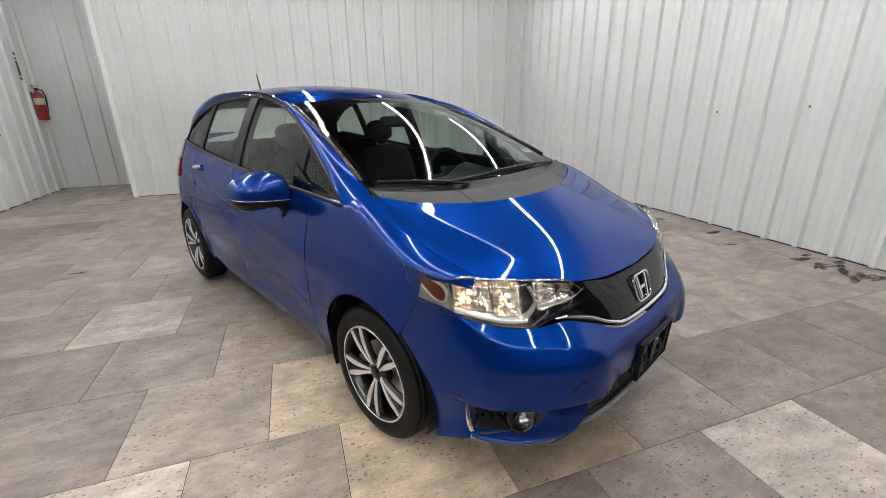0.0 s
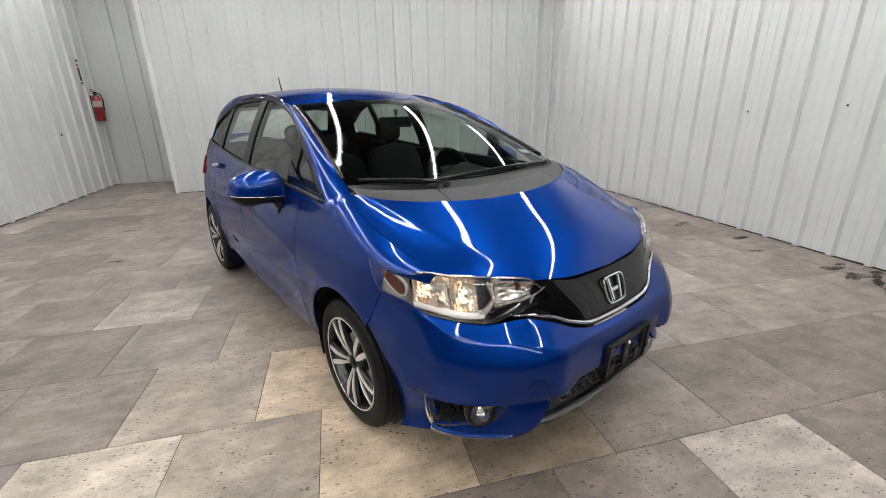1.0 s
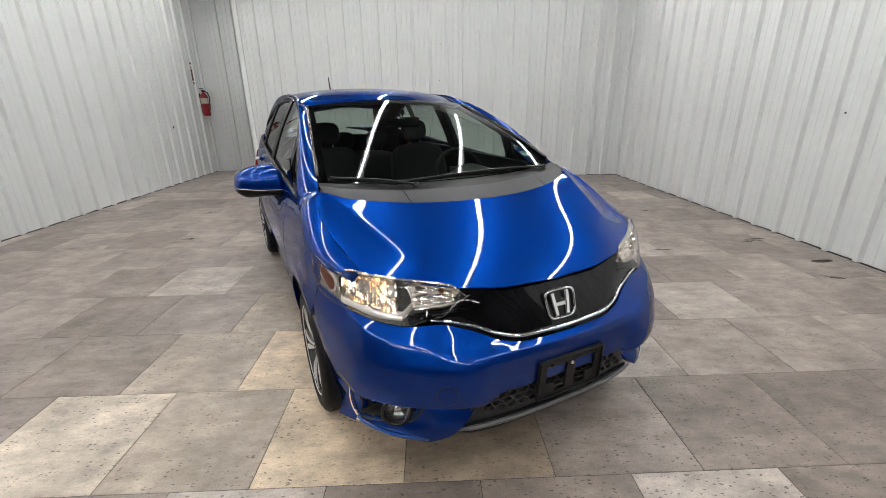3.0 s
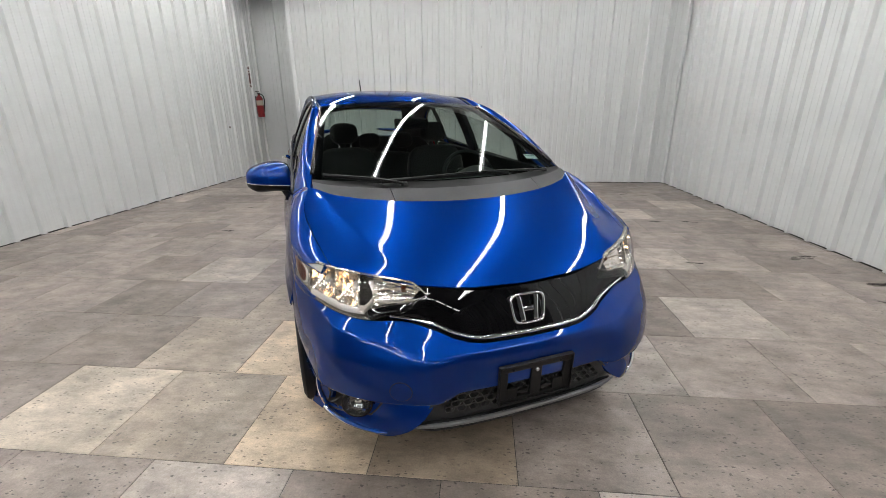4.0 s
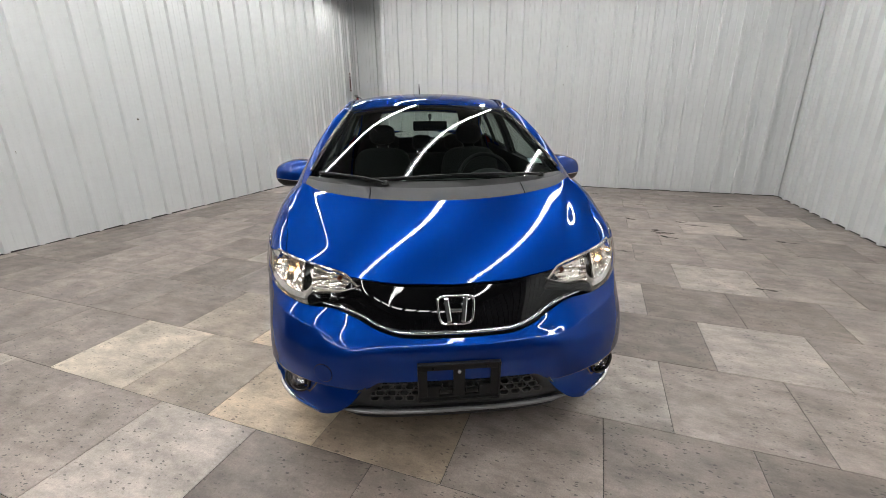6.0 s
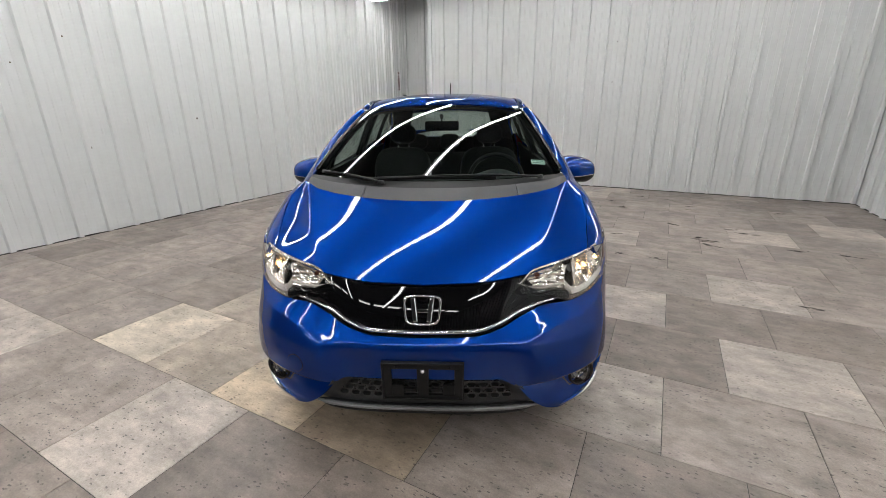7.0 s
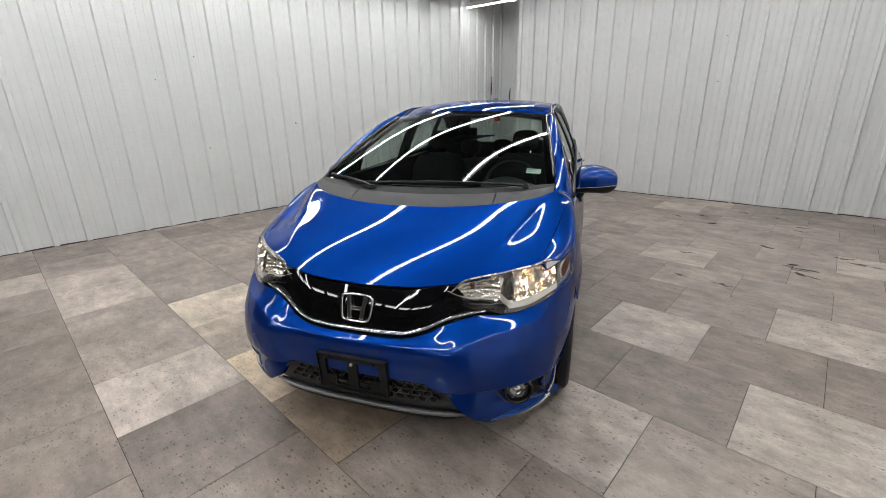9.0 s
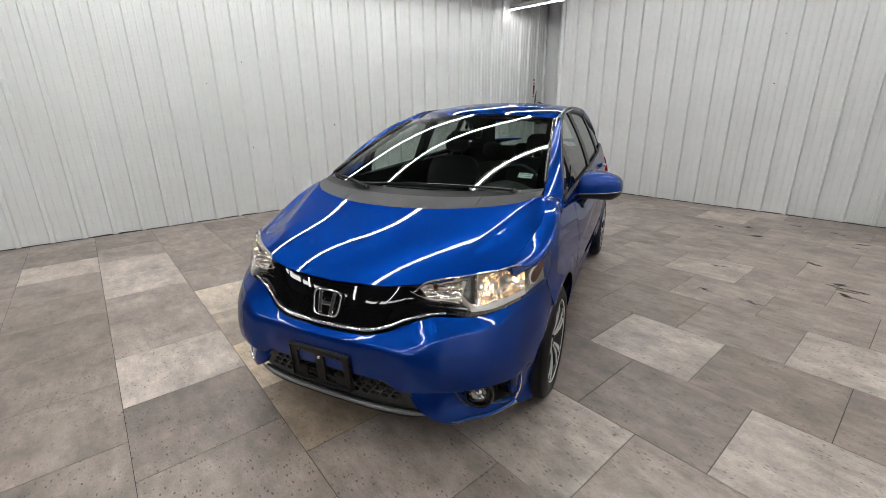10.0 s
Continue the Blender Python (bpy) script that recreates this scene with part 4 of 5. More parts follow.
def grille_pt(u, v):
    phi = (2 * u - 1) * GR_END
    low, high = wrap(phi, GR_LOW(abs(phi)), -0.006), wrap(phi, GR_TOP(abs(phi)), -0.006)
    # evenly rounded from the chrome bar to the bonnet
    return low.lerp(high, v) + Vector((0.9, 0, 0.43)) * (0.007 * math.sin(math.pi * v))


grille = skin("upper_grille", grille_pt, 80, 20, M_GLOSS_BLACK, car, FWD, "gloss black grille panel")
CH_Z = spline(ky(0.0, 0.602), ky(0.19, 0.607), ky(0.29, 0.630), ky(0.36, 0.660), ky(0.48, 0.687), ky(0.53, 0.690))
pts = [wrap(phi, CH_Z(abs(phi)), 0.004) for phi in (mix(-1, 1, i / 90) * phi_y(0.50, 0.686) for i in range(91))]
part("chrome_bar", tube(pts, lambda t: 0.0078 * (0.45 + 0.55 * math.sin(math.pi * min(max(t, 0.02), 0.98)) ** 0.4), 12), M_CHROME, grille, "bright chrome bar along the grille's lower edge", smooth=True)
badge = pose(0.738, -0.003, 0.677, 0, -21, 0)
bm = bmesh.new()


def badge_ring(t, r):
    a = 2 * math.pi * t
    c, s = math.cos(a), math.sin(a)
    q = (abs(c) ** 5 + abs(s) ** 5) ** (-1 / 5)
    z = 0.053 * q * s
    return Vector((0, 0.066 * q * c * (1 + 1.6 * z), z))


ring = [badge_ring(i / 48, 0) for i in range(48)]
rows = []
for k in range(8):
    a = 2 * math.pi * k / 8
    rows.append([bm.verts.new(Vector((0.006 * math.sin(a) + 0.008, p.y * (1 + 0.075 * math.cos(a)), p.z * (1 + 0.085 * math.cos(a))))) for p in ring])
for k in range(8):
    for i in range(48):
        bm.faces.new((rows[k][i], rows[k][(i + 1) % 48], rows[(k + 1) % 8][(i + 1) % 48], rows[(k + 1) % 8][i]))
bmesh.ops.recalc_face_normals(bm, faces=bm.faces)
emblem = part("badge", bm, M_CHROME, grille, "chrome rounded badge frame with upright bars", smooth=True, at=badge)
for s in (1, -1):
    bm = bmesh.new()
    box(bm, 0.0, 0.013, -0.0105, 0.0105, -0.047, 0.047, 0.0055, pose(0, s * 0.031, 0.0, s * -7, 0, 0))
    part("upright_bar", bm, M_CHROME, emblem, smooth=False)
bm = bmesh.new()
box(bm, 0.001, 0.011, -0.025, 0.025, -0.010, 0.006, 0.003)
part("cross_bar", bm, M_CHROME, emblem)
bm = lathe([(0.001, 0.004), (0.052, 0.003), (0.055, 0.0)], 32)
part("badge_backing", bm, M_GLOSS_BLACK, emblem, at=pose(-0.004, 0, 0, 0, 0, -90))

# lower grille with its honeycomb, lip and plate holder
LG_TOP = spline(ky(0.0, 0.430), ky(0.3, 0.428), ky(0.33, 0.415), ky(0.44, 0.295), ky(0.48, 0.268))
LG_END = phi_y(0.475, 0.27)


def lower_pt(u, v):
    phi = (2 * u - 1) * LG_END
    z = mix(0.262, max(LG_TOP(abs(phi)), 0.268), v)
    y = abs(wrap(phi, z).y)
    deep = 0.030 + 0.030 * smooth(0.44, 0.30, y) * smooth(0.27, 0.32, z)
    return wrap(phi, z, -deep)


lower = skin("lower_grille", lower_pt, 70, 16, M_INTAKE, car, FWD, "dark grey plastic lower air intake")
cw, ch = 0.046, 0.0265
for r in range(4):
    for c in range(-7, 8):
        y, z = c * cw + (cw / 2 if r % 2 else 0), 0.329 + r * ch
        if abs(y) > 0.335 - (z - 0.33) * 0.75:
            continue
        hexa = [(-cw * 0.5, 0), (-cw * 0.30, ch * 0.55), (cw * 0.30, ch * 0.55), (cw * 0.5, 0), (cw * 0.30, -ch * 0.55), (-cw * 0.30, -ch * 0.55)]
        x = wide(0.0, 0.4) and wrap(phi_y(y, z), z, -0.028).x
        bm = bmesh.new()
        o0 = [bm.verts.new((x, y + a, z + b)) for a, b in hexa]
        i0 = [bm.verts.new((x, y + a * 0.80, z + b * 0.74)) for a, b in hexa]
        i1 = [bm.verts.new((x - 0.022, y + a * 0.74, z + b * 0.68)) for a, b in hexa]
        for k in range(6):
            q = (k + 1) % 6
            bm.faces.new((o0[k], o0[q], i0[q], i0[k]))
            bm.faces.new((i0[k], i0[q], i1[q], i1[k]))
        part("mesh_cell", bm, M_INTAKE, lower)
pts = [wrap(mix(-1, 1, i / 60) * LG_END, 0.268, 0.0) for i in range(61)]
for name, dz, off, r, fl, mat in (("lip_spoiler", -0.020, -0.008, 0.018, 1.3, M_BLACK), ("lip_edge", -0.002, 0.002, 0.010, 0.8, M_LIP)):
    pts = [wrap(mix(-1, 1, i / 60) * LG_END * 0.965, 0.268 + dz, off - 0.004) for i in range(61)]
    part(name, tube(pts, lambda t: r * (0.3 + 0.7 * min(1.0, 14 * t, 14 * (1 - t))), 10, flat=fl), mat, lower, smooth=True)

plate = empty("plate_holder")
plate.parent = car
plate.matrix_basis = pose(0.822, 0, 0.425, 0, 3, 0)
plate["label"] = "empty black plastic number plate holder"
bm = bmesh.new()
PW, PH = 0.155, 0.083
for y0, y1, z0, z1 in ((-PW, PW, PH - 0.03, PH), (-PW, PW, -PH, -PH + 0.018), (-PW, -PW + 0.036, -PH + 0.018, PH - 0.03), (PW - 0.036, PW, -PH + 0.018, PH - 0.03), (-0.022, 0.022, -PH + 0.018, PH - 0.03), (-PW + 0.036, -0.075, -PH + 0.018, -0.02), (0.075, PW - 0.036, -PH + 0.018, -0.02)):
    box(bm, -0.006, 0.006, y0, y1, z0, z1, 0.0015)
for y0, y1, z0, z1 in ((-PW, PW, PH - 0.006, PH), (-PW, PW, -PH, -PH + 0.006), (-PW, -PW + 0.006, -PH, PH), (PW - 0.006, PW, -PH, PH)):
    box(bm, 0.0062, 0.013, y0, y1, z0, z1, 0.0015)
part("holder_frame", bm, M_BLACK, plate)
for y, z, r in ((0, 0.045, 0.007), (-0.1, 0.062, 0.005), (0.1, 0.062, 0.005)):
    bm = lathe([(0.0005, 0.004), (r * 0.7, 0.004), (r, 0.0), (r, -0.004)], 16)
    part("screw", bm, M_SATIN if r > 0.006 else M_BLACK, plate, at=pose(0.009, y, z, 0, 0, -90))
for y in (-0.05, 0.05):
    bm = bmesh.new()
    box(bm, -0.004, 0.004, y - 0.022, y + 0.022, -0.05, -0.038, 0.001)
    part("clip", bm, M_BLACK, plate)

# tow hook cover, flush with the bumper, in a thin seam
TOW_Y, TOW_Z, TOW_R = -0.492, 0.464, 0.033
bm = grid(lambda u, v: bump_skin(TOW_Y + TOW_R * v * math.cos(2 * math.pi * u), TOW_Z + TOW_R * v * math.sin(2 * math.pi * u), 0.0025), 40, 6, close_u=True)
bmesh.ops.remove_doubles(bm, verts=bm.verts, dist=0.0002)
tow = part("tow_cover", flange(outward(bm, FWD), 0.004), M_PAINT, car, "round painted tow hook cover", smooth=True)
part("cover_seam", tube([bump_skin(TOW_Y + 1.035 * TOW_R * math.cos(a), TOW_Z + 1.035 * TOW_R * math.sin(a), 0.0002) for a in (2 * math.pi * i / 48 for i in range(49))], 0.0014, 6, caps=False), M_BLACK, tow, smooth=True)


# fog lamps
M_POCKET = material("matt_black_plastic", (0.010, 0.010, 0.011), 0.5, vary=(60, 0.3, 260, 0.3))
for side in (1, -1):
    def pocket(u, v):
        lo = mix(0.262, 0.300, smooth(0.0, 1.0, u))
        z = mix(lo, 0.404, v)
        return mix(phi_x(0.490, z), phi_y(pocket_inner(z), z), u), z

    def bezel(u, v):
        phi, z = pocket(u, v)
        edge = min(u * 1.2, 1 - u, v, 1 - v)
        w = wrap(phi, z)
        p = wrap(phi, z, mix(bump_off(w.y, z) + 0.0025, -0.070, smooth(0.03, 0.11, edge)))
        return Vector((p.x, side * p.y, p.z))

    fog = skin("fog_lamp", bezel, 36, 24, M_POCKET, car, Vector((1, 0.5 * side, 0)), "black fog lamp pocket with a round clear lamp", depth=0.004)
    y, z = 0.657, 0.352
    c = wrap(phi_y(y, z), z, -0.040)
    axis = Vector((0.93, 0.36 * side, 0.0)).normalized().to_track_quat("Y", "Z").to_matrix().to_4x4()
    at = Matrix.Translation((c.x, side * c.y, z)) @ axis
    part("lamp_bowl", lathe([(0.001, -0.010), (0.014, -0.010), (0.036, -0.002), (0.047, 0.014), (0.0500, 0.028)], 32), M_DARK_CHROME, fog, "dark mirror bowl of the fog lamp", smooth=True, at=at)
    part("lamp_shield", lathe([(0.0005, 0.024), (0.012, 0.022), (0.019, 0.014), (0.020, -0.004)], 24), M_CHROME, fog, "round bulb shield", smooth=True, at=at)
    part("lamp_lens", lathe([(0.0005, 0.040), (0.024, 0.0385), (0.040, 0.034), (0.0500, 0.028)], 32), M_LENS, fog, smooth=True, at=at)
    part("lamp_ring", lathe([(0.0500, 0.024), (0.052, 0.040), (0.057, 0.038), (0.062, 0.006), (0.064, -0.030)], 32), M_GLOSS_BLACK, fog, smooth=True, at=at)
    # honeycomb dimples on the pocket's inner wall
    bm = bmesh.new()
    for r in range(7):
        for k in range(9):
            zz = 0.292 + r * 0.0155
            yy = 0.575 + k * 0.0195 + (0.0098 if r % 2 else 0)
            if yy < pocket_inner(zz) + 0.012 or math.hypot(yy - y, zz - z) < 0.062 or zz > 0.398 or yy > 0.735:
                continue
            q = wrap(phi_y(yy, zz), zz, -0.0655)
            ring0 = [bm.verts.new((q.x, side * (q.y + 0.0085 * math.cos(math.pi * i / 3)), zz + 0.0085 * math.sin(math.pi * i / 3))) for i in range(6)]
            ring1 = [bm.verts.new((q.x + 0.004, side * (q.y + 0.0055 * math.cos(math.pi * i / 3)), zz + 0.0055 * math.sin(math.pi * i / 3))) for i in range(6)]
            for i in range(6):
                j = (i + 1) % 6
                bm.faces.new((ring0[i], ring0[j], ring1[j], ring1[i]))
            bm.faces.new(ring1)
    tagged(part("honeycomb", bm, M_GLOSS_BLACK, fog, "black honeycomb texture"), kind="stuff")
    # painted fin that frames the pocket outside, and the lip below it
    def fin(t):
        if t < 0.45:
            k = t / 0.45
            zz = mix(0.418, 0.258, k)
            return wrap(phi_x(mix(0.487, 0.495, k), zz), zz, 0.001 + 0.010 * math.sin(math.pi * k * 0.8))
        k = (t - 0.45) / 0.55
        yy = mix(wrap(phi_x(0.495, 0.258), 0.258).y, 0.535, k)
        return bump_skin(yy, mix(0.258, 0.243, k), mix(0.010, -0.002, k))

    pts = [(p.x, side * p.y, p.z) for p in (fin(i / 40) for i in range(41))]
    part("bumper_fin", tube(pts, lambda t: 0.012 * (0.25 + 0.75 * math.sin(math.pi * min(max(t, 0.03), 0.97)) ** 0.6), 12), M_PAINT, car, "painted fin round the fog lamp pocket", smooth=True)

# headlights
M_REFLECTOR = material("lamp_reflector", (0.86, 0.80, 0.73), 0.24, metal=1.0, vary=(50, 0.1, 200, 0.08))
M_FILAMENT = glowing("lit_filament", (1.0, 0.60, 0.26), 15.0)
M_BAND = material("satin_lamp_band", (0.78, 0.74, 0.70), 0.20, metal=0.55, coat=0.5, vary=(40, 0.04, 160, 0.03))
M_SHELL = material("silver_lamp_shell", (0.36, 0.35, 0.335), 0.26, metal=0.75, vary=(40, 0.12, 160, 0.08))
HL_TOP = spline(ky(0.345, 0.732), ky(0.385, 0.768), ky(0.415, 0.796), ky(0.49, 0.812), ky(0.60, 0.825), ky(0.67, 0.831), kx(0.43, 0.836), kx(0.375, 0.826), kx(0.325, 0.835), kx(0.27, 0.850), kx(0.222, 0.857))
HL_LOW = spline(ky(0.345, 0.722), ky(0.44, 0.708), ky(0.51, 0.690), ky(0.575, 0.672), ky(0.66, 0.682), ky(0.73, 0.703), kx(0.36, 0.722), kx(0.30, 0.746), kx(0.258, 0.790), kx(0.235, 0.828), kx(0.222, 0.852))
HL_A, HL_B = phi_y(0.345, 0.75), phi_x(0.222, 0.852)


def head_at(u, v):
    phi = mix(HL_A, HL_B, u)
    lo, hi = HL_LOW(phi), HL_TOP(phi)
    return phi, mix(lo, max(hi, lo + 0.002), v)


def u_of_y(y, z=0.76):
    return (phi_y(y, z) - HL_A) / (HL_B - HL_A)


for side in (1, -1):
    def flip(p):
        return Vector((p.x, side * p.y, p.z))

    def lens_pt(u, v):
        phi, z = head_at(u, v)
        return flip(wrap(phi, z, 0.006 + 0.004 * math.sin(math.pi * v) * math.sin(math.pi * u)))

    def shell_pt(u, v):
        phi, z = head_at(u, v)
        edge = min(v, 1 - v) * 2
        deep = 0.066 * smooth(0.0, 0.07, edge) * smooth(0.0, 0.06, u) * smooth(1.0, 0.86, u)
        return flip(wrap(phi, z, 0.001 - deep))

    head = skin("headlight", shell_pt, 70, 22, M_SHELL, car, Vector((1, side, 0)), "lit clear headlight with chrome reflectors and an amber side reflector", 0)
    skin("lens", lens_pt, 60, 16, M_LENS, head, Vector((1, side, 0)), "clear plastic lens", 0.002)
    rim = [head_at(u, v) for u, v in [(i / 40, 0.0) for i in range(41)] + [(1 - i / 40, 1.0) for i in range(41)] + [(0, 0)]]
    part("gasket", tube([flip(wrap(phi, z, 0.004)) for phi, z in rim], 0.0010, 6), M_GLOSS_BLACK, head, "thin black gasket", smooth=True)

    facet = random.Random(5)

    def liner(u0, u1, v0, v1, d0, d1, mat, name, label="", nu=24, nv=8, ripple=0.0, flat=False, steps=0):
        """A lining between two stretches of the lamp, d0 behind the skin at its edge and d1 in the middle; ripple: uneven facets."""
        def fn(u, v):
            phi, z = head_at(mix(u0, u1, u), mix(v0, v1, v))
            r = facet.uniform(-ripple, ripple)
            if steps:
                r += 0.006 * ((v * steps) % 1.0) * smooth(0.75, 0.5, v)
            bowl = (math.sin(math.pi * u) * math.sin(math.pi * v)) ** 0.5 if 0 < u < 1 and 0 < v < 1 else 0
            return flip(wrap(phi, z, -mix(d0, d1, bowl) + r))

        ob = skin(name, fn, nu, nv, mat, head, Vector((1, side, 0)), label, 0.006)
        if flat:
            ob.data.shade_flat()
        return ob

    def strip(name, keys, wid, mat, label, n=40, off=-0.010):
        """A rounded band over the lamp along (y or u, z) keys; wid: its width in metres at each key."""
        cu, cz = spline(*((i / (len(keys) - 1), k[0]) for i, k in enumerate(keys))), spline(*((i / (len(keys) - 1), k[1]) for i, k in enumerate(keys)))
        cw = spline(*((i / (len(keys) - 1), w) for i, w in enumerate(wid)))

        def at(t):
            return Vector((cu(t) * 0.62, cz(t)))

        def fn(u, v):
            p = at(u)
            d = (at(min(u + 0.01, 1)) - at(max(u - 0.01, 0))).normalized()
            q = p + Vector((-d.y, d.x)) * ((v - 0.5) * cw(u))
            return flip(wrap(mix(HL_A, HL_B, q.x / 0.62), q.y, off + 0.005 - 0.011 * v + 0.003 * math.sin(math.pi * v)))

        return skin(name, fn, n, 5, mat, head, Vector((1, side, 0)), label, 0.014)

    def low_z(u, d):
        return HL_LOW(mix(HL_A, HL_B, u)) + d

    # pale band: along the lower edge to the outer tip, and a bent arm up between the chambers
    ue, uv = u_of_y(0.582), 0.96
    strip("light_band", [(mix(ue, 0.90, i / 6), low_z(mix(ue, 0.90, i / 6), 0.021 if i else 0.026)) for i in range(7)], [0.026] * 5 + [0.026, 0.020], M_BAND, "satin silver light guide band")
    strip("band_arm", [(u_of_y(0.592), low_z(u_of_y(0.592), 0.018)), (u_of_y(0.556), 0.728), (u_of_y(0.545), 0.752), (u_of_y(0.560), 0.800)], [0.022, 0.017, 0.012, 0.008], M_BAND, "satin silver light guide band")
    strip("indicator_edge", [(u_of_y(0.545), 0.733), (u_of_y(0.47), 0.730), (u_of_y(0.40), 0.741), (u_of_y(0.357), 0.760)], [0.010, 0.014, 0.010, 0.005], M_BAND, "satin silver edge of the indicator", off=-0.006)
    strip("lower_shade", [(u_of_y(0.352), 0.728), (u_of_y(0.44), 0.717), (u_of_y(0.51), 0.705), (u_of_y(0.565), 0.688)], [0.016, 0.018, 0.022, 0.026], M_GLOSS_BLACK, "gloss black shade below the indicator", off=-0.002)
    liner(0.015, u_of_y(0.548), 0.30, 0.99, 0.003, 0.034, M_REFLECTOR, "indicator_reflector", "stepped and faceted chrome indicator reflector", 16, 15, 0.0012, True, 5)
    liner(u_of_y(0.600), u_of_y(0.672), 0.22, 0.99, 0.008, 0.060, M_REFLECTOR, "main_reflector", "deep chrome main reflector", 9, 8, 0.0014, True)
    liner(u_of_y(0.674), u_of_y(0.752), 0.24, 0.985, 0.008, 0.058, M_REFLECTOR, "outer_reflector", "faceted chrome outer reflector", 18, 14, 0.0014, True)

    def trim_pt(u, v):
        phi, z = head_at(mix(u_of_y(0.752) + 0.03 * v, 0.985, u), mix(0.05, 0.95, v))
        return flip(wrap(phi, z, -0.004))

    skin("outer_trim", trim_pt, 24, 8, M_SHELL, head, Vector((0.4, side, 0)), "silver trim at the headlight's outer tip", 0.008)

    def amber_pt(u, v, grow=0.0, off=0.001):
        """A drop-shaped plate, blunt at the front and pointed towards the rear tip."""
        x = mix(0.280 - grow * 1.6, 0.385 + grow, u)
        half = (0.004 + 0.019 * math.sin(math.pi * min(u * 0.62, 1)) ** 1.1 * (1 - max(u - 0.82, 0) ** 2 * 22)) + grow
        z = mix(0.828, 0.770, u) + (2 * v - 1) * half
        return flip(wrap(phi_x(x, z), z, off))

    skin("reflector_frame", lambda u, v: amber_pt(u, v, 0.007, -0.0015), 20, 8, M_BAND, head, Vector((0.4, side, 0)), "pale frame round the amber reflector", 0.004)
    skin("side_reflector", amber_pt, 20, 8, M_AMBER, head, Vector((0.4, side, 0)), "amber side reflector", 0.004)
    for y, z, r, mat in ((0.618, 0.765, 0.015, M_LAMP_GLASS), (0.712, 0.778, 0.015, M_LAMP_GLASS), (0.45, 0.772, 0.011, M_AMBER)):
        c = wrap(phi_y(y, z), z, -0.034)
        ax = Vector((1, 0.35 * side, 0)).normalized().to_track_quat("Y", "Z").to_matrix().to_4x4()
        part("bulb", lathe([(0.0005, 0.016), (r * 0.7, 0.013), (r, 0.002), (r, -0.03)], 20), mat, head, smooth=True, at=Matrix.Translation((c.x, side * c.y, z)) @ ax)
        if r > 0.012:
            part("filament", lathe([(0.0005, 0.010), (0.004, 0.008), (0.004, -0.008), (0.0005, -0.010)], 12), M_FILAMENT, head, "glowing halogen filament", smooth=True, at=Matrix.Translation((c.x + 0.004, side * (c.y + 0.024), z + 0.012)) @ ax)


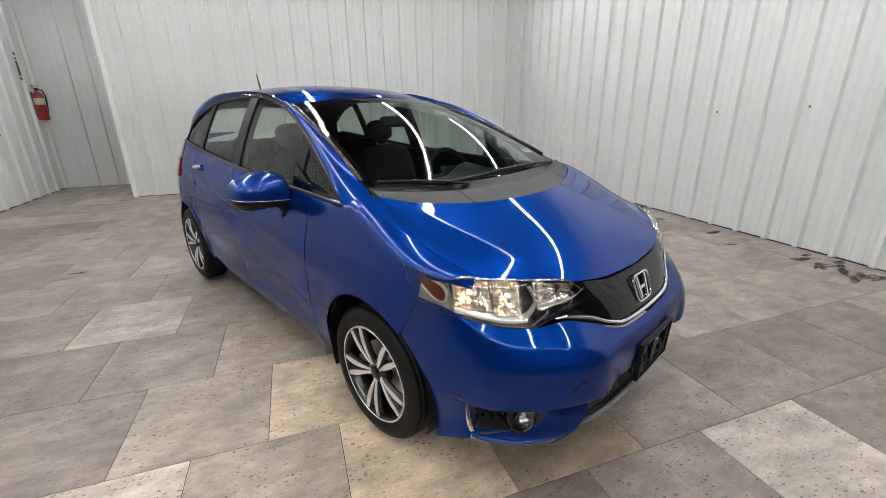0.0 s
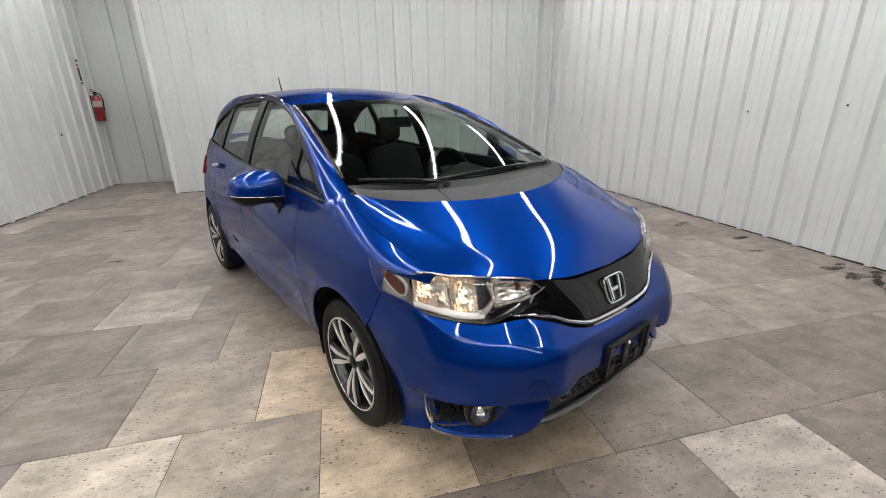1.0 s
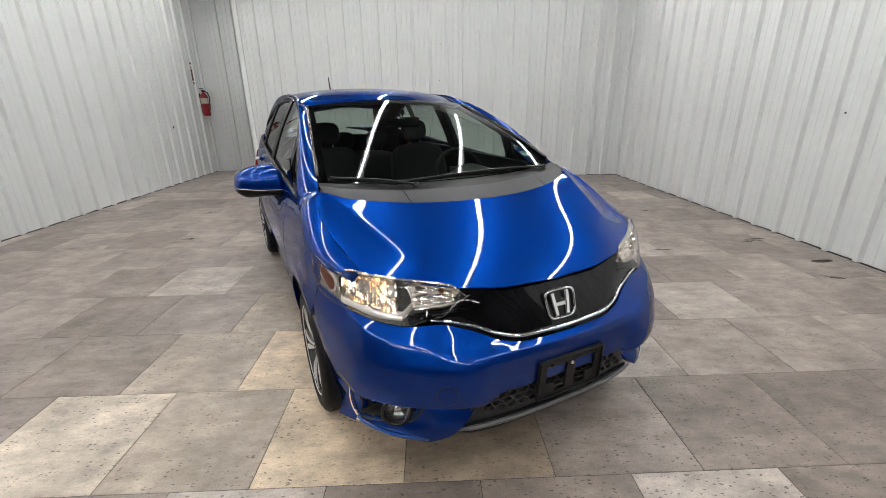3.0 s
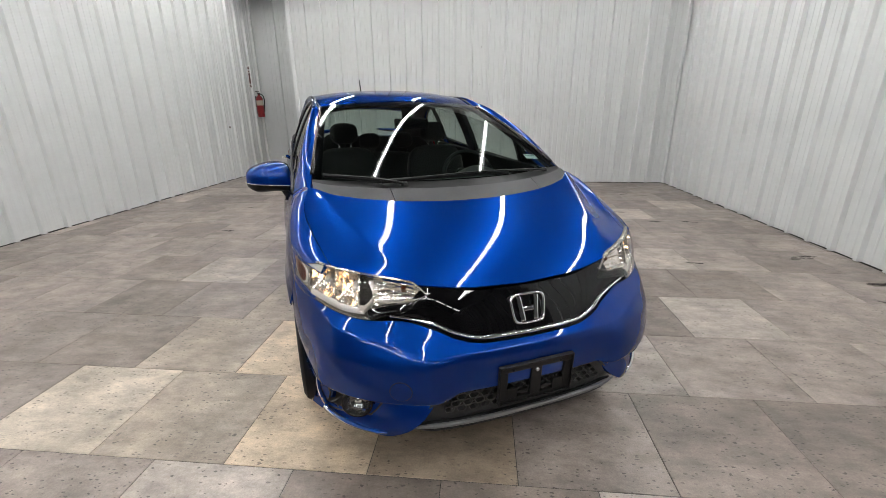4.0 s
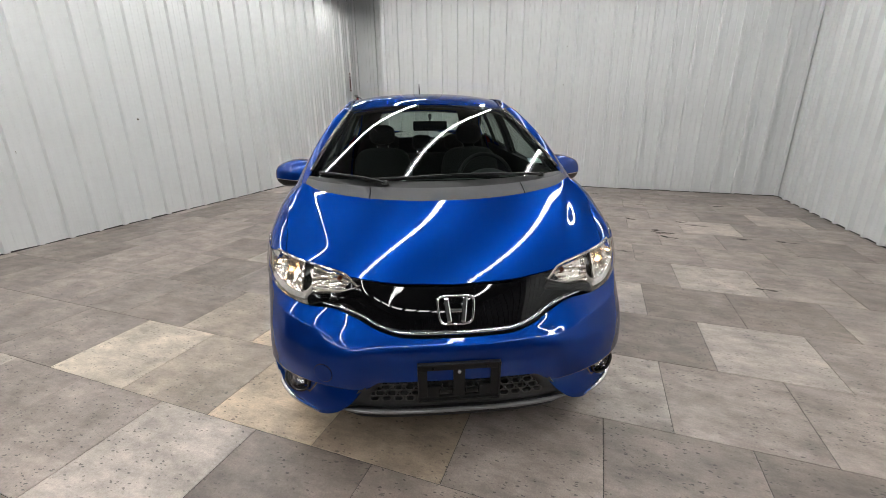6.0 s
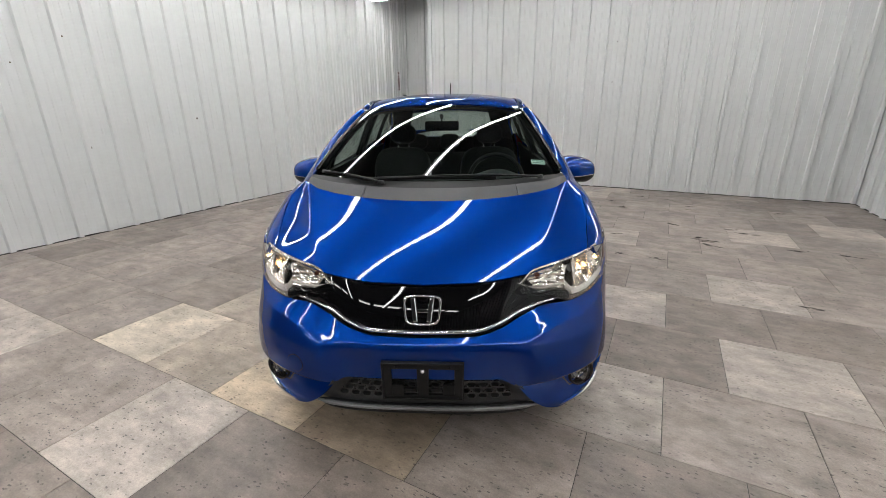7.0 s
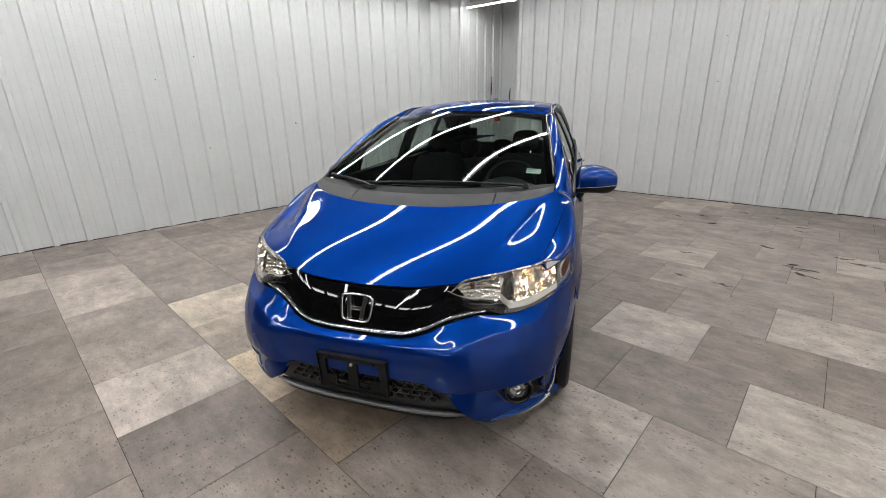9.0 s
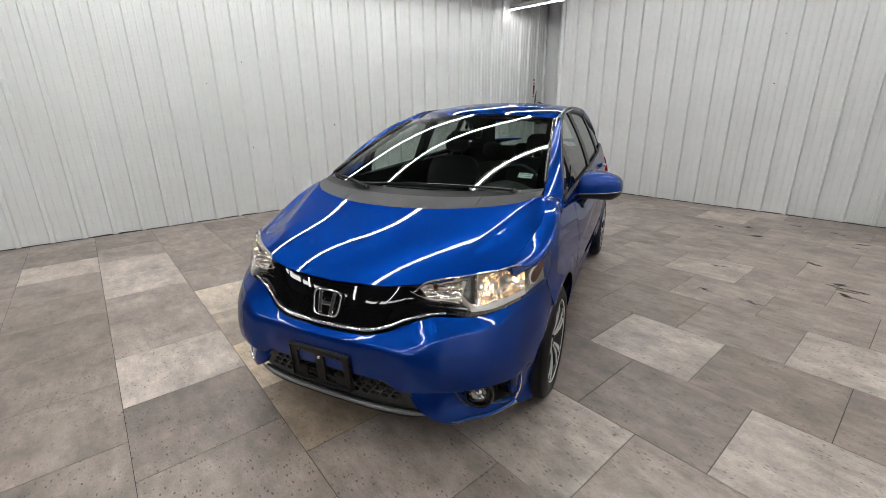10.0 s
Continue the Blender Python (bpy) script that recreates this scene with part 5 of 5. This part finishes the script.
# wheels: built once, standing on the ground at the origin, outside towards +y
def make_wheel():
    w = empty("wheel")
    w["label"] = "black tyre on a ten-spoke dark and polished alloy wheel"
    R, half = 0.300, 0.092
    prof = [(0.208, -half + 0.016), (0.228, -half), (0.262, -half + 0.002), (0.285, -half + 0.014), (0.297, -half + 0.030)]
    for k in range(5):
        y0 = -half + 0.032 + k * 0.0245
        prof += [(R - 0.001 * abs(k - 2), y0), (R - 0.001 * abs(k - 2), y0 + 0.018), (R - 0.008, y0 + 0.0195), (R - 0.008, y0 + 0.0225)]
    prof += [(0.297, half - 0.030), (0.285, half - 0.014), (0.262, half - 0.002), (0.228, half), (0.211, half - 0.016)]
    tyre = part("tyre", lathe(prof, 72), M_RUBBER, w, "black rubber tyre", smooth=True)
    part("barrel", lathe([(0.212, -0.075), (0.198, -0.06), (0.193, 0.02), (0.204, 0.066), (0.214, 0.076), (0.214, 0.083), (0.206, 0.084), (0.202, 0.07)], 72), M_DARK_ALLOY, w, "dark wheel barrel", smooth=True)
    part("rim", lathe([(0.2080, 0.074), (0.2085, 0.0845), (0.2120, 0.087), (0.2155, 0.084), (0.216, 0.076)], 72), M_ALLOY, w, "polished rim edge", smooth=True)
    # pairs of polished spokes with dark flanks
    for k in range(5):
        for d in (-1, 1):
            a0 = 2 * math.pi * k / 5 + math.radians(9 * d)
            a1 = 2 * math.pi * k / 5 + math.radians(11 * d)

            def face(u, v):
                r = mix(0.036, 0.206, u)
                a = mix(a0, a1, u ** 0.8)
                wd = mix(0.0045, 0.0095, u) + 0.0045 * math.sin(math.pi * u ** 1.3) ** 1.5
                px, pz = r * math.sin(a), r * math.cos(a)
                tx, tz = math.cos(a), -math.sin(a)
                k2 = (v - 0.5) * 2 * wd
                return Vector((px + tx * k2, 0.066 + 0.016 * u + 0.008 * math.sin(math.pi * u), pz + tz * k2))

            bm = grid(face, 12, 2)
            part("spoke_face", flange(outward(bm, Vector((0, 1, 0))), 0.004), M_ALLOY, w, smooth=True)

            def flank(u, v):
                p = face(u, 0.5)
                ang = 2 * math.pi * v
                wd = mix(0.010, 0.022, u)
                a = mix(a0, a1, u ** 0.8)
                return p + Vector((math.cos(a), 0, -math.sin(a))) * (wd * math.cos(ang)) + Vector((0, -0.018 + 0.0155 * math.sin(ang), 0))

            part("spoke", grid(flank, 10, 12), M_DARK_ALLOY, w, "dark spoke", smooth=True)
    part("hub", lathe([(0.0005, 0.064), (0.030, 0.064), (0.050, 0.058), (0.062, 0.045), (0.062, 0.0)], 36), M_DARK_ALLOY, w, smooth=True)
    part("hub_cap", lathe([(0.0005, 0.073), (0.020, 0.0725), (0.026, 0.070), (0.029, 0.062)], 30), M_GLOSS_BLACK, w, "round hub cap", smooth=True)
    for k in range(4):
        a = 2 * math.pi * (k + 0.5) / 4
        part("wheel_nut", lathe([(0.0005, 0.064), (0.008, 0.064), (0.010, 0.050)], 6), M_DISC, w, at=pose(0.044 * math.sin(a), 0, 0.044 * math.cos(a)))
    part("brake_disc", lathe([(0.06, 0.02), (0.130, 0.02), (0.130, 0.0), (0.06, 0.0)], 48), M_DISC, w, "steel brake disc")
    bm = bmesh.new()
    box(bm, -0.045, 0.045, -0.01, 0.05, 0.075, 0.15, 0.01, Matrix.Rotation(math.radians(70), 4, "Y"))
    part("caliper", bm, M_DISC, w)
    return w


wheel = make_wheel()
wheel.parent = car
wheel.matrix_basis = pose(0, 0.742, 0.300)
for x, s in ((0, -1), (AXLE_R, 1), (AXLE_R, -1)):
    copy_thing(wheel, pose(x, s * 0.742, 0.300, 0, 17 if x else 31, 0 if s > 0 else 180)).parent = car
for cx in (0, AXLE_R):
    for side in (1, -1):
        bm = grid(lambda u, v: Vector((cx + (ARCH_R + 0.004) * math.cos(math.pi * mix(-0.12, 1.12, u)), side * mix(0.50, 0.815, v), ARCH_Z + (ARCH_R + 0.004) * math.sin(math.pi * mix(-0.12, 1.12, u)))), 36, 4)
        part("arch_liner", bm, M_BLACK, car, "black wheel arch liner", smooth=True)
        bm = grid(lambda u, v: Vector((cx + (ARCH_R + 0.01) * v * math.cos(2 * math.pi * u), side * 0.5, ARCH_Z + (ARCH_R + 0.01) * v * math.sin(2 * math.pi * u))), 32, 2)
        part("arch_back", bm, M_BLACK, car)
bm = bmesh.new()
box(bm, -2.95, 0.42, -0.48, 0.48, 0.17, 0.24, 0.02)
part("underbody", bm, M_BLACK, car, "black underbody")


# door mirrors
for side in (1, -1):
    mirror = empty("door_mirror")
    mirror.parent = car
    mirror.matrix_basis = pose(-0.70, side * 0.905, 1.012) @ Matrix.Diagonal((0.95, 0.93, 0.95, 1.0))
    mirror["label"] = "blue door mirror with a black lower cover"

    CROWN = spline((-1.0, 0.108), (-0.8, 0.122), (-0.35, 0.130), (0.0, 0.124), (0.6, 0.096), (1.0, 0.064))
    BELLY = spline((-1.0, 0.050), (-0.3, 0.046), (0.5, 0.058), (1.0, 0.030))

    def shell(u, v, low, k=1.0):
        """u from the inner end (towards the car) to the outer, v from the parting line at the front over the crown (or belly) to the rear."""
        s = 2 * u - 1
        end = (1 - abs(s) ** 11) ** (1 / 3.2)
        h = (-BELLY(s) if low else CROWN(s)) * end
        deep = (0.145 - 0.05 * max(s, 0) ** 2) * end * (0.95 if low else 1.0)
        a = math.pi / 2 * v
        x = -0.07 - 0.02 * max(s, 0) + deep * max(math.cos(a), 0) ** 0.62
        return Vector((x * k, side * 0.139 * s * k, h * math.sin(a) ** 0.72 * k - 0.048 + 0.010 * s))

    bm = grid(lambda u, v: shell(u, v, False), 48, 20)
    part("housing", flange(outward(bm, Vector((0.3, 0, 1))), 0.004), M_PAINT, mirror, smooth=True)
    bm = grid(lambda u, v: shell(u, v, True) - Vector((0.003, 0, 0.004)), 40, 12)
    part("lower_cover", outward(bm, Vector((0.3, 0, -1))), M_BLACK, mirror, "black lower cover", smooth=True)

    def glass_pt(u, v):
        p, q = shell(mix(0.03, 0.97, u), 1.0, True), shell(mix(0.03, 0.97, u), 1.0, False)
        return Vector((p.x + 0.006, p.y, mix(p.z + 0.004, q.z - 0.004, v)))

    part("mirror_glass", outward(grid(glass_pt, 30, 4), Vector((-1, 0, 0))), M_CHROME, mirror, "mirror glass", smooth=True)
    part("indicator", tube([shell(mix(0.03, 0.985, i / 30), 0.0, False) - Vector((0.0015, 0, 0.002)) for i in range(31)], 0.0022, 8), M_SATIN, mirror, "thin silver indicator strip", smooth=True)
    # stalk on the door
    bm = tube([(0.01, side * -0.110, -0.150), (0.01, side * -0.105, -0.125), (0.0, side * -0.085, -0.092), (-0.01, side * -0.05, -0.06)], lambda t: 0.030 - 0.006 * t, 12, flat=0.8)
    part("stalk", bm, M_BLACK, mirror, "black mirror stalk", smooth=True)

# wipers
def wiper(name, pivot, tip, bow):
    a, b = Vector(pivot), Vector(tip)
    w = part(name, tube([a.lerp(b, t) + Vector((0.4, 0, 0.9)) * (0.012 + bow * math.sin(math.pi * t)) for t in [i / 14 for i in range(15)]], lambda t: 0.011 - 0.006 * t, 8, flat=0.6), M_BLACK, car, "black windscreen wiper", smooth=True)
    c = a.lerp(b, 0.28)
    part("wiper_blade", tube([c.lerp(b + (b - a) * 0.12, t) + Vector((0.4, 0, 0.9)) * (0.008 + 0.4 * bow * math.sin(math.pi * t)) for t in [i / 12 for i in range(13)]], 0.0065, 6, flat=1.6), M_BLACK, w, smooth=True)
    part("pivot_cap", lathe([(0.0005, 0.02), (0.014, 0.018), (0.018, 0.0)], 16), M_BLACK, w, smooth=True, at=Matrix.Translation(a) @ pose(0, 0, 0, 90, 0, 0))


wiper("wiper", cowl_pt(0.90, 0.80), screen_pt(0.30, 0.030) + Vector((0, 0, 0.006)), 0.014)
wiper("wiper", cowl_pt(0.30, 0.75), screen_pt(0.065, 0.055) + Vector((0, 0, 0.004)), 0.010)

# aerial and roof details
bm = tube([(-2.70, 0, 1.495), (-2.745, 0, 1.515), (-2.78, 0, 1.60), (-2.80, 0, 1.66)], lambda t: 0.010 - 0.006 * t, 8)
aerial = part("aerial", bm, M_BLACK, car, "short black roof aerial", smooth=True)
part("aerial_base", lathe([(0.0005, 0.035), (0.018, 0.03), (0.03, 0.0)], 16), M_BLACK, aerial, smooth=True, at=pose(-2.715, 0, 1.468, 90, 0, 0))

# ---- cabin ----
bm = bmesh.new()
box(bm, -3.0, -0.05, -0.70, 0.70, 0.25, 0.32, 0.02)
part("cabin_floor", bm, M_CABIN, car, "dark carpet floor")


def dash_pt(u, v):
    s = 2 * u - 1
    x = mix(0.0 - 0.13 * s * s, -0.55 + 0.06 * math.cos(s * 5), min(v / 0.7, 1)) if v < 0.7 else -0.55 + 0.06 * math.cos(s * 5) - 0.03 * (v - 0.7)
    z = 0.995 - 0.02 * s * s - 0.02 * min(v / 0.7, 1) if v < 0.7 else mix(0.96, 0.55, (v - 0.7) / 0.3)
    hood = 0.055 * math.exp(-((s - 0.52) / 0.22) ** 2) * smooth(0.35, 0.68, v) * (1 if v < 0.74 else 0.4)
    return Vector((x, 0.70 * s, z + hood))


skin("dashboard", dash_pt, 50, 30, M_CABIN, car, UP, "dark grey moulded dashboard", 0.01)
wheel_at = pose(-0.70, 0.37, 0.93, 0, 66, 0)
bm = bmesh.new()
ring = [[bm.verts.new(((0.18 + 0.015 * math.cos(b)) * math.cos(a), (0.18 + 0.015 * math.cos(b)) * math.sin(a), 0.015 * math.sin(b))) for b in (2 * math.pi * j / 10 for j in range(10))] for a in (2 * math.pi * i / 40 for i in range(40))]
for i in range(40):
    for j in range(10):
        bm.faces.new((ring[i][j], ring[(i + 1) % 40][j], ring[(i + 1) % 40][(j + 1) % 10], ring[i][(j + 1) % 10]))
sw = part("steering_wheel", bm, M_CABIN, car, "dark steering wheel", smooth=True, at=wheel_at)
bm = bmesh.new()
box(bm, -0.07, 0.09, -0.075, 0.075, -0.03, 0.005, 0.02)
for y in (-0.12, 0.12):
    box(bm, -0.02, 0.02, y - 0.055, y + 0.055, -0.012, 0.004, 0.004)
box(bm, 0.06, 0.17, -0.02, 0.02, -0.012, 0.004, 0.004)
part("wheel_hub", bm, M_CABIN, sw, smooth=False)


def seat(x, y, wid, name="seat", label="dark cloth front seat with a headrest", base=0.25):
    s = empty(name)
    s.parent = car
    s.matrix_basis = pose(x, y, base)
    s["label"] = label

    def cushion(name, c, dims, rot=0.0, pw=4.0):
        def fn(u, v):
            a, b = 2 * math.pi * u, math.pi * (v - 0.5)
            f = lambda t, p: math.copysign(abs(t) ** (2 / p), t)
            return Vector((dims[0] * f(math.cos(b), pw) * f(math.cos(a), pw), dims[1] * f(math.cos(b), pw) * f(math.sin(a), pw), dims[2] * f(math.sin(b), pw)))

        bm = grid(lambda u, v: fn(u, min(max(v, 0.002), 0.998)), 32, 20, close_u=True)
        part(name, bm, M_CLOTH, s, smooth=True, at=pose(*c, 0, rot, 0))

    cushion("seat_cushion", (0.0, 0, 0.16), (0.26, wid, 0.10), -6)
    cushion("backrest", (-0.30, 0, 0.52), (0.075, wid * 0.96, 0.33), -14)
    heads = (0,) if wid < 0.4 else (-wid * 0.55, 0, wid * 0.55)
    for h in heads:
        cushion("headrest", (-0.425, h, 0.945), (0.05, 0.105, 0.078), -10, 3.0)
        bm = bmesh.new()
        for d in (-0.045, 0.045):
            tube([(-0.385, h + d, 0.80), (-0.42, h + d, 0.90)], 0.006, 8, bm)
        part("headrest_post", bm, M_CHROME, s, smooth=True)
    return s


seat(-1.05, 0.36, 0.25)
seat(-1.05, -0.36, 0.25)
seat(-1.98, 0.0, 0.62, "rear_seat", "dark cloth rear bench with three headrests", 0.12)


def liner_pt(u, v):
    s = 2 * u - 1
    p = roof_pt(mix(0.02, 0.98, u), mix(0.01, 0.97, v))
    return p - Vector((0, 0, 0.03))


skin("headliner", liner_pt, 24, 24, M_LINER, car, UP, "pale grey headliner", 0.01)
for side in (1, -1):
    skin("door_card", lambda u, v: Vector((mix(-0.45, -2.5, u), side * (wide(mix(-0.45, -2.5, u), mix(0.3, 1.0, v)) - 0.055), mix(0.3, 1.015 + 0.03 * u, v))), 20, 10, M_CABIN, car, Vector((0, -side, 0)), "dark door lining", 0.02)
    for x0, x1, l0, l1 in ((-1.385, -1.515, -0.02, -0.02),):
        skin("pillar_lining", window_pt(side, x0, x1, l0, l1, 0.05, 0.0), 4, 10, M_CABIN, car, Vector((0, -side, 0)), "dark pillar lining", 0.02)

    def apillar(u, v):
        p = rail_inner(mix(0.02, 0.98, u)).lerp(rail_outer(mix(0.02, 0.98, u)), mix(-0.06, 0.97, v)) - Vector((0.02, 0.03, 0.03))
        return Vector((p.x, side * p.y, p.z))

    skin("screen_pillar_lining", apillar, 50, 4, M_CABIN, car, Vector((0, -side, 0)), "dark pillar lining", 0.01)
def inset(p, d):
    return Vector((p.x + d, p.y * (1 - d / 0.8), p.z))


skin("tailgate_lining", lambda u, v: inset(rear_wrap((2 * u - 1) * 1.15, mix(0.3, 1.07, v)), 0.06), 40, 12, M_CABIN, car, FWD, "dark boot and tailgate lining", 0.01)
for side in (1, -1):
    skin("rear_pillar_lining", lambda u, v: inset(rear_wrap(side * mix(0.70, 1.16, u), mix(1.03, 1.40, v)), 0.05), 12, 10, M_CABIN, car, Vector((1, -side, 0)), "dark rear pillar lining", 0.01)
# interior mirror and the sticker
im = part("interior_mirror", (lambda b: (box(b, -0.012, 0.012, -0.115, 0.115, -0.032, 0.032, 0.010), b)[1])(bmesh.new()), M_GLOSS_BLACK, car, "black interior mirror", at=pose(-0.80, 0.0, 1.285, 0, -12, 0))
part("mirror_stem", tube([(0.0, 0, 0.02), (0.02, 0, 0.05), (0.012, 0, 0.07)], 0.012, 10), M_GLOSS_BLACK, im, smooth=True)
c = screen_pt(0.925, 0.175) - Vector((0.4, 0, 0.9)) * 0.008
nrm = Vector((0.40, 0.10, 0.9)).normalized()
rot = Matrix.Translation(c) @ Matrix.Rotation(math.radians(24), 4, "Y") @ Matrix.Rotation(math.radians(-4), 4, "X") @ Matrix.Scale(0.78, 4)
bm = bmesh.new()
box(bm, -0.030, 0.030, -0.048, 0.048, -0.001, 0.0, 0)
st = part("windscreen_sticker", bm, M_STICKER, car, "small pale sticker with a printed line inside the windscreen", at=rot)
for i, (x0, x1) in enumerate(((0.008, 0.020), (-0.02, -0.012))):
    bm = bmesh.new()
    if i == 0:
        for k in range(6):
            box(bm, -x1, -x0, -0.040 + k * 0.0135, -0.031 + k * 0.0135, 0.001, 0.002)
    else:
        box(bm, 0.010, 0.014, -0.040, 0.040, 0.001, 0.002)
    part("printed_bar", bm, M_STICKER_INK, st)


# ---- small things on the walls ----
M_EXT_RED = material("extinguisher_red", (0.21, 0.006, 0.009), 0.3, coat=0.6, vary=(12, 0.08, 90, 0.06))
M_EXT_LABEL = material("extinguisher_label", (0.42, 0.38, 0.30), 0.6, vary=(30, 0.08, 200, 0.05))
ext = empty("fire_extinguisher", "red fire extinguisher with a pale label hung on the ribbed wall", "fire extinguisher", at=pose(LEFT + 0.13, 9.30, 1.20))
part("cylinder", lathe([(0.0005, 0.0), (0.065, 0.004), (0.075, 0.025), (0.075, 0.36), (0.066, 0.41), (0.04, 0.445), (0.025, 0.455), (0.025, 0.475)], 36), M_EXT_RED, ext, smooth=True, at=pose(0, 0, 0, 90, 0, 0))
part("label", lathe([(0.0756, 0.25), (0.0756, 0.355)], 36), M_EXT_LABEL, ext, "pale printed label", smooth=True, at=pose(0, 0, 0, 90, 0, 0))
bm = bmesh.new()
box(bm, -0.02, 0.02, -0.025, 0.03, 0.475, 0.515, 0.004)
box(bm, -0.012, 0.012, -0.13, 0.02, 0.535, 0.547, 0.003)
box(bm, -0.012, 0.012, -0.11, 0.02, 0.505, 0.516, 0.003)
part("valve", bm, M_BLACK, ext, "black valve and handle")
part("hose", tube([(0.0, 0.03, 0.495), (0.04, 0.09, 0.47), (0.06, 0.10, 0.38), (0.05, 0.09, 0.22), (0.04, 0.085, 0.12)], 0.011, 10), M_BLACK, ext, "black hose", smooth=True)
bm = bmesh.new()
box(bm, -0.13, -0.075, -0.025, 0.025, 0.05, 0.45, 0.004)
part("wall_bracket", bm, M_BLACK, ext)
M_SIGN = material("sign_plastic", (0.70, 0.66, 0.66), 0.5, vary=(20, 0.05, 100, 0.05))
M_SIGN_INK = material("sign_ink", (0.11, 0.035, 0.035), 0.5, vary=(20, 0.05, 100, 0.05))
sign = empty("wall_sign", "narrow upright sign with dark red print on the ribbed wall", "sign", at=pose(LEFT + 0.036, 9.17, 2.03))
bm = bmesh.new()
box(bm, 0, 0.004, -0.045, 0.045, -0.22, 0.22, 0.001)
part("sign_board", bm, M_SIGN, sign)
for z0, z1 in ((0.165, 0.20), (0.10, 0.125), (-0.14, 0.075), (-0.20, -0.165)):
    bm = bmesh.new()
    box(bm, 0.0045, 0.006, -0.03, 0.03, z0, z1)
    part("printed_bar", bm, M_SIGN_INK, sign)


def bolt_hole(x, y, z, r, way):
    m = Matrix.Translation((x, y, z)) @ Vector(way).to_track_quat("Y", "Z").to_matrix().to_4x4()
    ob = part("bolt_stain", lathe([(0.0005, 0.004), (r * 0.6, 0.0035), (r, 0.001), (r * 1.05, -0.002)], 14), M_RUST, None, smooth=True, at=m)
    return tagged(ob, "small rusty bolt in the steel cladding", "bolt", group="bolts in the walls")


for k in range(15):
    y = 2.92 + 0.305 * k
    bolt_hole(RIGHT + 0.10 - 0.0134 * (y + 8) - 0.002, y, 2.2, 0.008, (-1, 0, 0))
for y, z in ((3.72, 1.27), (2.8, 1.33)):
    bolt_hole(RIGHT + 0.10 - 0.0134 * (y + 8) - 0.002, y, z, 0.010, (-1, 0, 0))
for x, z in ((1.22, 2.41), (1.20, 1.79)):
    bolt_hole(x, BACK - 0.004, z, 0.008, (0, -1, 0))
for y, z, r in ((2.58, 1.006, 0.018), (3.95, 1.305, 0.012), (2.6, 2.19, 0.008), (3.81, 2.21, 0.008), (1.04, 2.21, 0.008), (2.1, 1.89, 0.007), (8.2, 1.03, 0.022)):
    bolt_hole(LEFT + 0.004, y, z, r, (1, 0, 0))

# dried dirt on the floor
M_DIRT = material("dried_dirt", (0.060, 0.049, 0.041), 0.9, vary=(30, 0.3, 120, 0.3))
worn, worn_range = (M_DIRT.node_tree.nodes.new(k) for k in ("ShaderNodeTexNoise", "ShaderNodeMapRange"))
worn.inputs["Scale"].default_value, worn.inputs["Detail"].default_value = 24, 6
worn_range.inputs["From Min"].default_value, worn_range.inputs["From Max"].default_value = 0.36, 0.62
M_DIRT.node_tree.links.new(worn.outputs["Fac"], worn_range.inputs["Value"])
M_DIRT.node_tree.links.new(worn_range.outputs[0], M_DIRT.node_tree.nodes["Principled BSDF"].inputs["Alpha"])
rnd = random.Random(11)
for x, y, r in ((1.28, 6.74, 0.06), (1.5, 6.97, 0.07), (1.7, 6.55, 0.08), (1.91, 7.5, 0.06), (2.36, 5.8, 0.07), (2.63, 5.31, 0.08), (2.73, 5.04, 0.07), (2.6, 6.97, 0.07), (2.24, 4.36, 0.05), (1.9, 4.37, 0.05), (2.97, 5.8, 0.06), (4.51, 2.37, 0.12), (4.6, 2.17, 0.13), (4.53, 2.03, 0.14), (4.55, 1.86, 0.13), (4.53, 3.3, 0.10), (4.42, 2.2, 0.09), (-1.75, 4.4, 0.06), (-2.1, 5.6, 0.05), (3.9, 5.2, 0.06), (2.34, 7.35, 0.06), (2.57, 6.76, 0.05), (3.11, 5.69, 0.06), (3.63, 6.98, 0.06), (1.79, 5.09, 0.05), (3.26, 3.68, 0.06), (3.46, 5.19, 0.07), (2.71, 5.2, 0.09), (4.35, 3.9, 0.10), (4.3, 2.9, 0.06)):
    bm = bmesh.new()
    for k in range(7):
        cx, cy, rr = rnd.gauss(0, r * 0.65), rnd.gauss(0, r * 0.25), r * rnd.uniform(0.18, 0.46)
        n = 9
        top = [bm.verts.new((cx + rr * 1.7 * rnd.uniform(0.6, 1.2) * math.cos(2 * math.pi * i / n), cy + rr * 0.7 * rnd.uniform(0.6, 1.2) * math.sin(2 * math.pi * i / n), 0.0)) for i in range(n)]
        mid = bm.verts.new((cx, cy, rnd.uniform(0.002, 0.004)))
        for i in range(n):
            bm.faces.new((top[i], top[(i + 1) % n], mid))
    tagged(part("dirt_smear", bm, M_DIRT, at=pose(x, y, 0.0008, 0, 0, rnd.uniform(-30, 30))), "dark dried dirt smear on the floor tiles", "dirt", kind="stuff")

make_floor()
